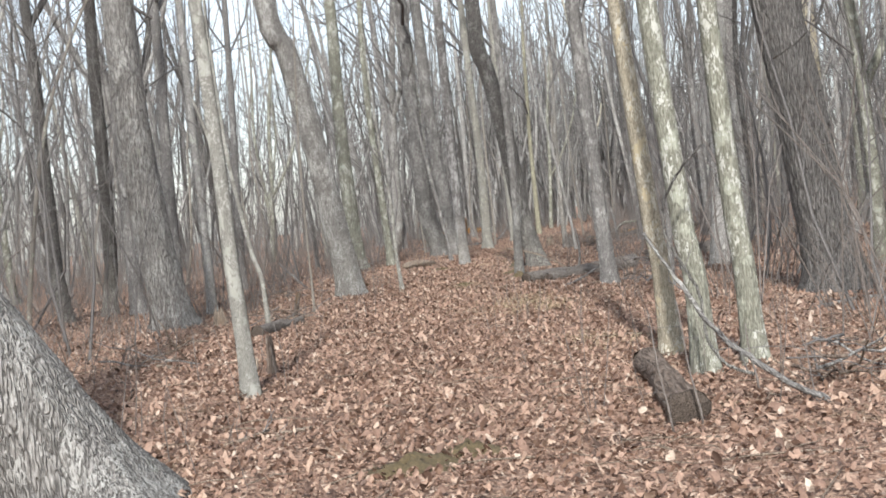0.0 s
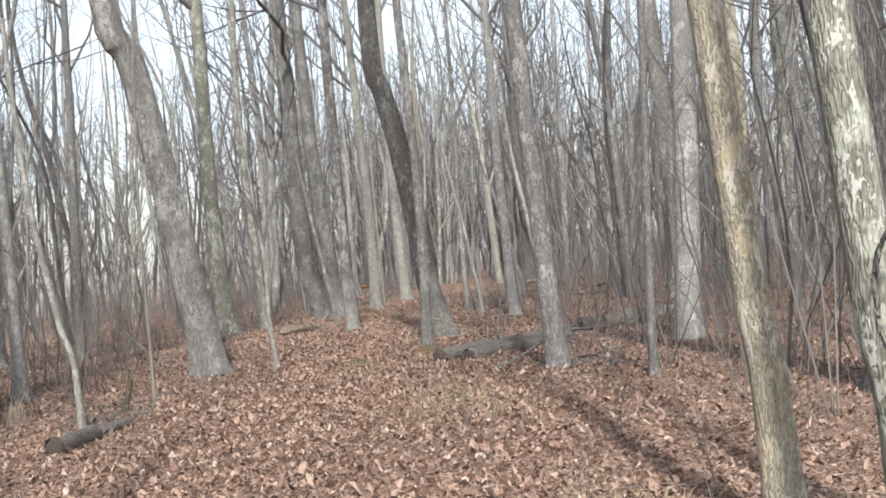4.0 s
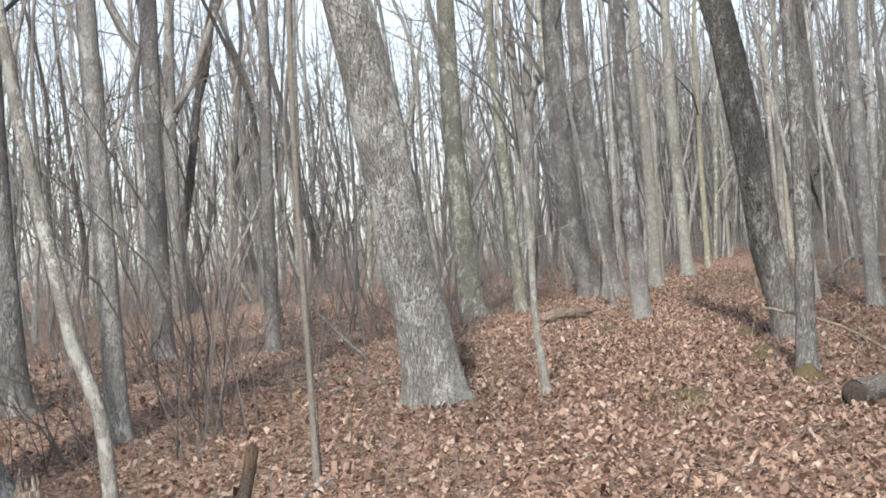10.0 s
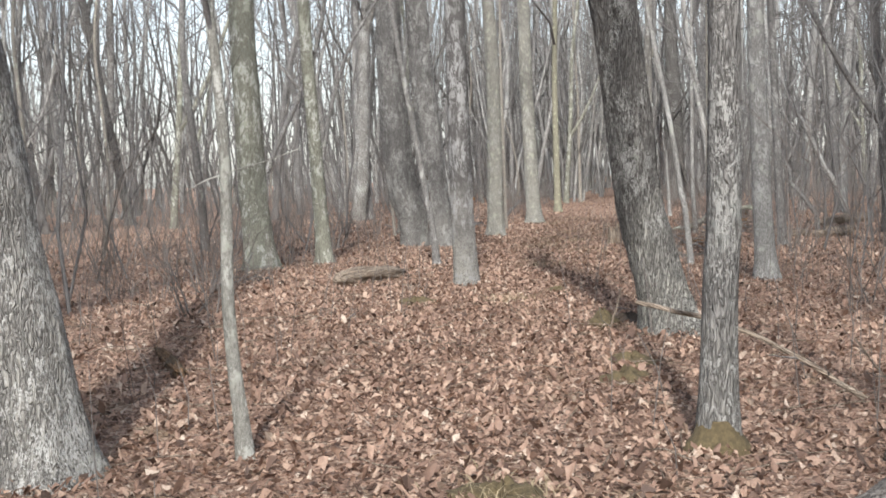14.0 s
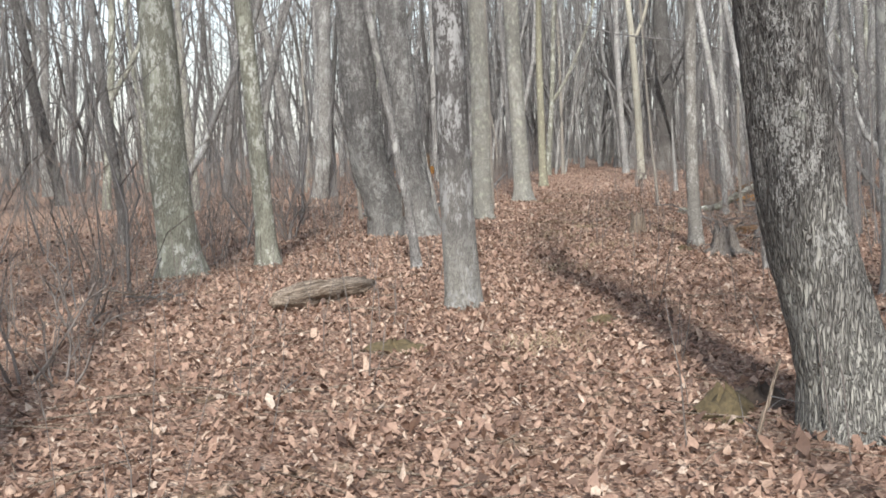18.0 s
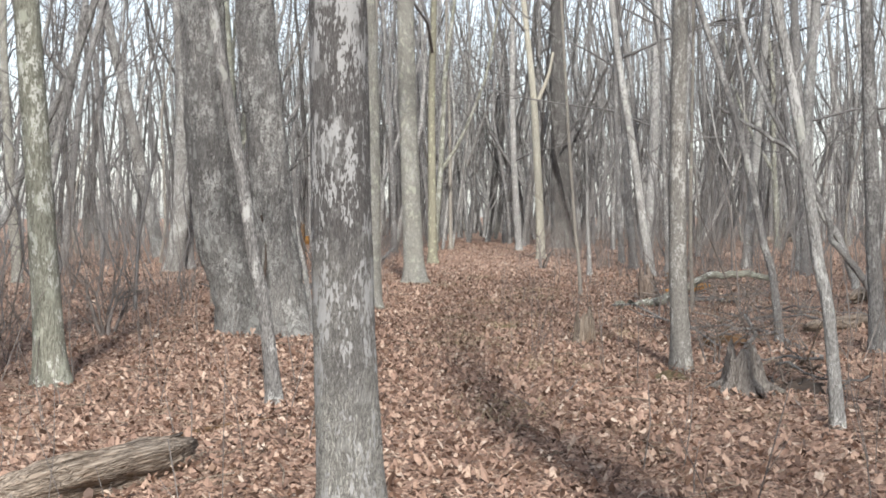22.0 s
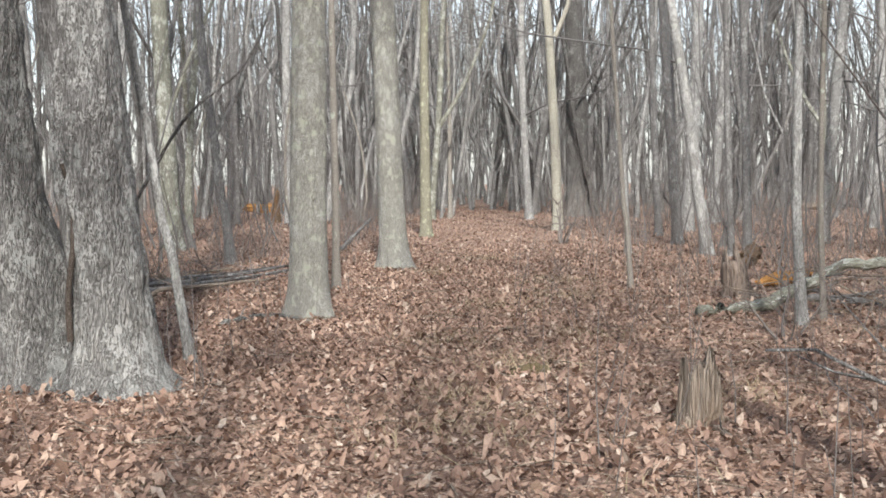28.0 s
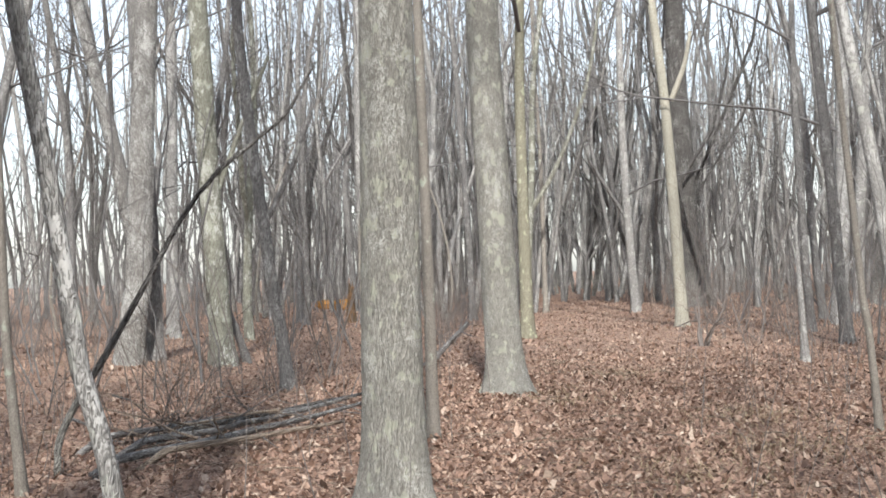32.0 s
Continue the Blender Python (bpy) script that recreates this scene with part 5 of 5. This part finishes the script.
stick("bent_sapling", ((6.48, 47.25, 0.09), (6.45, 47.27, 0.47), (6.16, 47.42, 0.90), (5.96, 47.52, 1.15), (5.95, 47.52, 1.42), (5.75, 47.63, 1.93), (5.52, 47.75, 2.40), (5.11, 47.96, 2.68), (4.81, 48.11, 2.88), (4.56, 48.23, 3.05)), 0.055, 0.021, "gray", "bent gray sapling arching over", "sapling")
stick("fallen_branch", ((-2.58, 52.06, 0.16), (-1.82, 53.10, 0.16), (-0.66, 56.04, 0.16)), 0.036, 0.02, "gray", "long gray stick in a heap of branches", "branch")
stick("fallen_branch", ((-2.63, 53.01, 0.16), (-1.78, 54.05, 0.16), (-0.84, 56.69, 0.16)), 0.033, 0.018, "gray", "long dead stick in a heap of branches", "branch")
stick("fallen_branch", ((-2.31, 52.35, 0.16), (-1.48, 53.31, 0.16), (-0.87, 54.21, 0.16)), 0.028, 0.016, "weathered", "pale stick in a heap of branches", "branch")
stick("fallen_branch", ((-3.02, 53.38, 0.16), (-2.19, 54.59, 0.16), (-1.18, 55.61, 0.16)), 0.030, 0.017, "gray", "thin stick in a heap of branches", "branch")
stick("fallen_branch", ((-2.42, 53.57, 0.16), (-1.75, 54.83, 0.16), (-0.68, 57.14, 0.16)), 0.030, 0.017, "dark", "dark stick in a heap of branches", "branch")
stick("bent_sapling", ((-2.82, 52.06, 0.07), (-2.82, 52.06, 0.36), (-2.39, 52.16, 1.07), (-1.91, 52.27, 1.95), (-1.62, 52.34, 2.31), (-1.15, 52.45, 2.67), (-0.92, 52.51, 3.09)), 0.029, 0.010, "dark", "dark bent sapling leaning far over", "sapling")
stick("fallen_branch", ((-1.19, 49.53, 0.07), (-0.95, 50.19, 0.07), (-0.72, 50.44, 0.07), (-0.47, 49.97, 0.07)), 0.029, 0.018, "dark", "dark crooked branch at the foot of a tree", "branch")
stick("fallen_branch", ((-0.04, 61.40, 0.08), (0.63, 61.39, 0.74)), 0.045, 0.027, "gray", "gray branch propped behind a tree", "branch")
log("rotten_log", ((-4.1, 98.6, 0.22), (-2.6, 97.9, 0.22), (-1.0, 97.0, 0.22)), 0.26, 0.22, "orange", "orange rotten log far in the wood", "log")
post("broken_stub", ((-1.89, 81.78, 0.05), (-1.89, 81.78, 1.18)), 0.142, 0.088, "rot", "dark broken stub in the wood", "stump")
log("rotten_log", ((-2.54, 103.27, 0.22), (-1.73, 103.30, 0.22)), 0.244, 0.217, "dark", "dark log beside an orange one", "log")
post("broken_stub", ((13.18, 101.84, 0.05), (13.25, 101.82, 1.86)), 0.212, 0.106, "pale", "pale broken stump far off", "stump")
stick("fallen_branch", ((15.36, 96.31, 0.12), (17.84, 98.05, 0.12), (18.58, 97.82, 0.12)), 0.107, 0.080, "weathered", "pale sticks far on the leaves", "branch")
log("fallen_log", ((21.68, 96.75, 0.20), (23.51, 96.03, 0.20)), 0.208, 0.182, "weathered", "pale log far among the trees", "log")
log("fallen_log", ((7.08, 49.48, 0.16), (9.39, 52.98, 0.16)), 0.156, 0.124, "weathered", "weathered log far in the wood", "log")
log("fallen_log", ((6.03, 56.27, 0.17), (7.79, 60.93, 0.17)), 0.170, 0.152, "rot", "dark log far in the wood", "log")
log("fallen_log", ((3.23, 28.45, 0.15), (4.21, 28.66, 0.15), (5.57, 29.34, 0.15)), 0.142, 0.151, "weatherlog", "thick gray log behind a line of saplings", "log")
stick("fallen_branch", ((-3.50, 19.82, 0.06), (-3.34, 20.34, 0.06), (-3.04, 20.72, 0.06)), 0.020, 0.013, "weathered", "pale stick lying across a mossy log", "branch")
stick("fallen_branch", ((1.01, 21.80, 0.06), (1.36, 21.77, 0.18), (1.71, 21.73, 0.39)), 0.018, 0.012, "gray", "dead branch in front of two logs", "branch")
stick("fallen_branch", ((1.62, 18.43, 0.06), (1.91, 18.09, 0.06), (2.16, 17.93, 0.06)), 0.011, 0.009, "weathered", "long thin stick across the leaves", "stick")
stick("shoot", ((0.91, 7.47, 0.05), (0.85, 7.48, 0.44), (0.82, 7.49, 0.76)), 0.007, 0.003, "brush", "thin reddish shoot beside a log", "shoot")
stick("shoot", ((1.11, 7.67, 0.06), (1.05, 7.68, 0.42), (1.02, 7.68, 0.78)), 0.007, 0.003, "brush", "thin reddish shoot beside a log", "shoot")
stick("shoot", ((1.66, 8.77, 0.06), (1.62, 8.78, 0.33), (1.61, 8.78, 0.50)), 0.007, 0.004, "brush", "thin brown shoot in the leaves", "shoot")
stick("fallen_branch", ((1.77, 27.45, 0.06), (1.56, 27.52, 0.37)), 0.008, 0.006, "weathered", "thin bleached branch standing beside logs", "branch")
log("log_piece", ((1.12, 25.35, 0.09), (1.38, 26.01, 0.09)), 0.051, 0.035, "lichen", "short pale lichen-covered piece on the leaves", "log")
for hx, hy, hr, hn, ht in ((3.4, 44.0, 1.0, 26, 0.45), (2.75, 40.6, 0.6, 16, 0.3), (5.2, 50.4, 1.1, 24, 0.4), (-1.9, 54.2, 1.2, 24, 0.3), (2.25, 9.0, 0.55, 22, 0.4),
                           (4.9, 46.3, 0.9, 18, 0.4), (-4.1, 14.6, 0.9, 16, 0.25), (-3.4, 19.7, 0.7, 14, 0.3), (-4.4, 26.9, 0.8, 14, 0.3), (-3.9, 37.6, 0.8, 12, 0.25), (2.2, 20.8, 0.8, 14, 0.3), (2.6, 25.6, 0.9, 16, 0.35), (4.6, 17.3, 0.8, 16, 0.3)):
    brush_heap(hx, hy, hr, hn, "tangled heap of gray and brown dead sticks on the leaves", ht)
shrub("shrub", ((-3.84, 32.74, 0.05), (-3.82, 32.75, 0.95)), 0.014, 0.005, "brush", "bare twiggy shrub growing from the leaf litter", "shrub")
shrub("shrub", ((-4.21, 35.57, 0.05), (-4.20, 35.58, 0.77)), 0.018, 0.006, "brush", "bare twiggy shrub growing from the leaf litter", "shrub")
shrub("shrub", ((-3.55, 32.74, 0.05), (-3.53, 32.74, 0.73)), 0.011, 0.004, "brush", "bare twiggy shrub growing from the leaf litter", "shrub")
shrub("shrub", ((-4.91, 28.47, 0.05), (-4.82, 28.49, 0.87)), 0.016, 0.005, "brush", "bare twiggy shrub growing from the leaf litter", "shrub")
shrub("shrub", ((3.27, 23.15, 0.05), (3.36, 23.13, 1.28)), 0.019, 0.006, "brush", "bare twiggy shrub growing from the leaf litter", "shrub")
shrub("shrub", ((2.09, 21.62, 0.05), (2.23, 21.60, 0.85)), 0.017, 0.006, "brush", "bare twiggy shrub growing from the leaf litter", "shrub")
shrub("shrub", ((3.68, 47.97, 0.05), (3.66, 47.98, 0.67)), 0.014, 0.005, "brush", "bare twiggy shrub growing from the leaf litter", "shrub")
shrub("shrub", ((2.57, 41.91, 0.05), (2.60, 41.90, 0.65)), 0.013, 0.004, "brush", "bare twiggy shrub growing from the leaf litter", "shrub")
shrub("shrub", ((-3.74, 46.30, 0.05), (-3.43, 46.34, 0.80)), 0.032, 0.011, "brush", "bare twiggy shrub growing from the leaf litter", "shrub")
shrub("shrub", ((4.88, 64.93, 0.05), (4.92, 64.92, 1.14)), 0.033, 0.011, "brush", "bare twiggy shrub growing from the leaf litter", "shrub")
shrub("shrub", ((-5.36, 22.98, 0.05), (-5.31, 23.00, 0.75)), 0.016, 0.005, "brush", "bare twiggy shrub growing from the leaf litter", "shrub")
shrub("shrub", ((-5.48, 31.08, 0.05), (-5.44, 31.09, 0.97)), 0.017, 0.006, "brush", "bare twiggy shrub growing from the leaf litter", "shrub")
mound("moss_patch", -0.60, 7.21, 0.30, 0.08, MOSS, "low dark green moss patch among the leaves", "moss")
mound("moss_patch", -0.28, 7.58, 0.20, 0.08, MOSS, "low dark green moss patch among the leaves", "moss")
mound("moss_patch", -0.70, 24.85, 0.22, 0.08, MOSS, "low dark green moss patch among the leaves", "moss")
mound("moss_patch", 0.20, 28.15, 0.22, 0.10, MOSS, "low dark green moss patch among the leaves", "moss")
mound("moss_patch", 0.33, 28.95, 0.20, 0.08, MOSS, "dark brown mossy lump in the leaves", "moss")
mound("moss_patch", 0.36, 31.45, 0.22, 0.15, MOSS, "mossy rotten hummock beside the dark tree", "moss")
# no hole is modelled; a dark mound paints its shade here
mound("earth_mound", 0.62, 31.75, 0.22, 0.10, SHADED_SOIL, "low dark mound in place of a shaded hole at a tree foot", "soil")
mound("moss_patch", -1.50, 33.95, 0.24, 0.08, MOSS, "low dark green moss patch among the leaves", "moss")
mound("moss_patch", 0.15, 35.0, 0.20, 0.07, MOSS, "low dark green moss patch in the shade", "moss")
mound("moss_patch", 1.26, 46.4, 0.20, 0.07, MOSS, "low olive moss patch among the leaves", "moss")
mound("moss_patch", 1.88, 40.89, 0.22, 0.08, MOSS, "low dark green moss patch among the leaves", "moss")
# a dark mound stands in for the shadowed hole below the log
mound("earth_mound", 2.80, 40.26, 0.35, 0.10, SHADED_SOIL, "low dark mound in place of the shaded hole under a log", "soil")


# ---- fallen leaves ----
def leaf_shape(rng, lobes):
    """A crumpled dry leaf, 1 long: a lobed outline folded up along its midrib and curled at the ends."""
    n = 7
    a = np.arange(n) * 2 * np.pi / n + rng.normal(0, 0.12, n)
    reach = np.where(np.arange(n) % 2 == 0, 0.5, 0.5 - (rng.uniform(0.12, 0.26) if lobes else 0.04)) * rng.uniform(0.8, 1.1, n)
    x, y = reach * np.cos(a), reach * np.sin(a) * rng.uniform(0.55, 0.95)
    curl, roll, fold = rng.uniform(-0.3, 1.6), rng.uniform(0.2, 1.8), rng.uniform(0.0, 0.7)
    z = curl * x ** 2 + roll * y ** 2 + fold * np.abs(y) + rng.normal(0, 0.08, n)
    v = np.vstack([np.column_stack([x, y, z]), [(rng.normal(0, 0.05), 0, rng.normal(0, 0.05))]])
    k = np.arange(n)
    return v, np.stack([k, (k + 1) % n, np.full(n, n)], 1)


def folded_leaf(rng):
    """A small dry leaf of two halves bent along the midrib."""
    w, f, c = rng.uniform(0.24, 0.38), rng.uniform(0.05, 0.35), rng.uniform(-0.05, 0.2)
    v = np.array([(-0.5, 0, c), (rng.uniform(-0.2, 0.2), -w, f + rng.normal(0, 0.08)), (0.5, 0, -c), (rng.uniform(-0.2, 0.2), w, f + rng.normal(0, 0.08))])
    return v, np.array([(0, 1, 2), (0, 2, 3)])


def scatter(rng, x, y, size, shapes, lift=0.012):
    """Leaves at x, y joined into one mesh."""
    s = Soup()
    which = rng.integers(len(shapes), size=len(x))
    for i, (v, q) in enumerate(shapes):
        at = np.where(which == i)[0]
        if not len(at):
            continue
        m = len(at)
        a, tx, ty = rng.uniform(0, 6.28, m), rng.normal(0, 0.5, m), rng.normal(0, 0.5, m)
        p = v[None] * size[at][:, None, None]
        c, sn = np.cos(a)[:, None], np.sin(a)[:, None]
        flip = np.where(rng.random(m) < 0.5, 1, -1)[:, None]
        px, py, pz = p[..., 0], p[..., 1], p[..., 2] * flip
        z = pz + px * tx[:, None] + py * ty[:, None]
        z = z - z.min(1, keepdims=True)
        gx, gy = x[at][:, None] + px * c - py * sn, y[at][:, None] + px * sn + py * c
        out = np.stack([gx, gy, ground_z(x[at], y[at])[:, None] + z + rng.uniform(-0.004, lift, m)[:, None]], -1)
        f = q[None] + (np.arange(m) * len(v))[:, None, None]
        s.put(out.reshape(-1, 3), f.reshape(-1, q.shape[1]))
    return s


def fallen_leaves():
    rng = np.random.default_rng(77)
    shapes = [leaf_shape(rng, i % 3 > 0) for i in range(24)]
    few = [folded_leaf(rng) for _ in range(20)]

    def lay(n, y, x, size, shape, lift, label):
        bare = np.zeros(n, bool)
        for mx, my, mr in MOSSY:
            bare |= (x - mx) ** 2 + (y - my) ** 2 < (mr * rng.uniform(0.5, 1.0, n)) ** 2
        keep = ~bare | (rng.random(n) < 0.12)
        s = scatter(rng, x[keep], y[keep], size[keep], shape, lift)
        tagged(part("fallen_leaves", s, LEAF, smooth=False), label, "leaves", kind="stuff")

    n = 120000
    y = 4.0 + 56.0 * rng.random(n)
    lay(n, y, path_x(y) + rng.normal(0, 2.4, n), 0.022 + 0.046 * rng.random(n) ** 2.0, shapes, 0.03, "curled dry brown oak leaves over the forest floor")
    n = 180000
    y = 4.0 + 60.0 * rng.random(n)
    lay(n, y, path_x(y) + rng.normal(0, 3.0, n), 0.018 + 0.034 * rng.random(n) ** 1.3, few, 0.02, "small crumbled brown leaves of the litter")
    n = 120000
    y = 7.0 + 100.0 * rng.random(n)
    lay(n, y, path_x(y) + rng.uniform(-1, 1, n) * (9 + 0.06 * y), 0.035 + 0.055 * rng.random(n) ** 1.5, few, 0.02, "dry brown leaves scattered further off in the wood")
    # single leaves at the trail's edge
    meshes = [Soup().put(v, q).mesh("leaf", LEAF_ONE, False) for v, q in shapes]
    for k in range(280):
        yy = rng.uniform(5.0, 56.0)
        xx = float(path_x(yy)) + rng.uniform(-1.6, 1.6)
        ob = new("leaf", meshes[k % len(meshes)])
        ob.parent = ground
        ob.matrix_basis = pose(xx, yy, float(ground_z(xx, yy)) + 0.02, rng.normal(0, 12), rng.normal(0, 12), rng.uniform(0, 360)) @ Matrix.Scale(rng.uniform(0.045, 0.085), 4)


fallen_leaves()
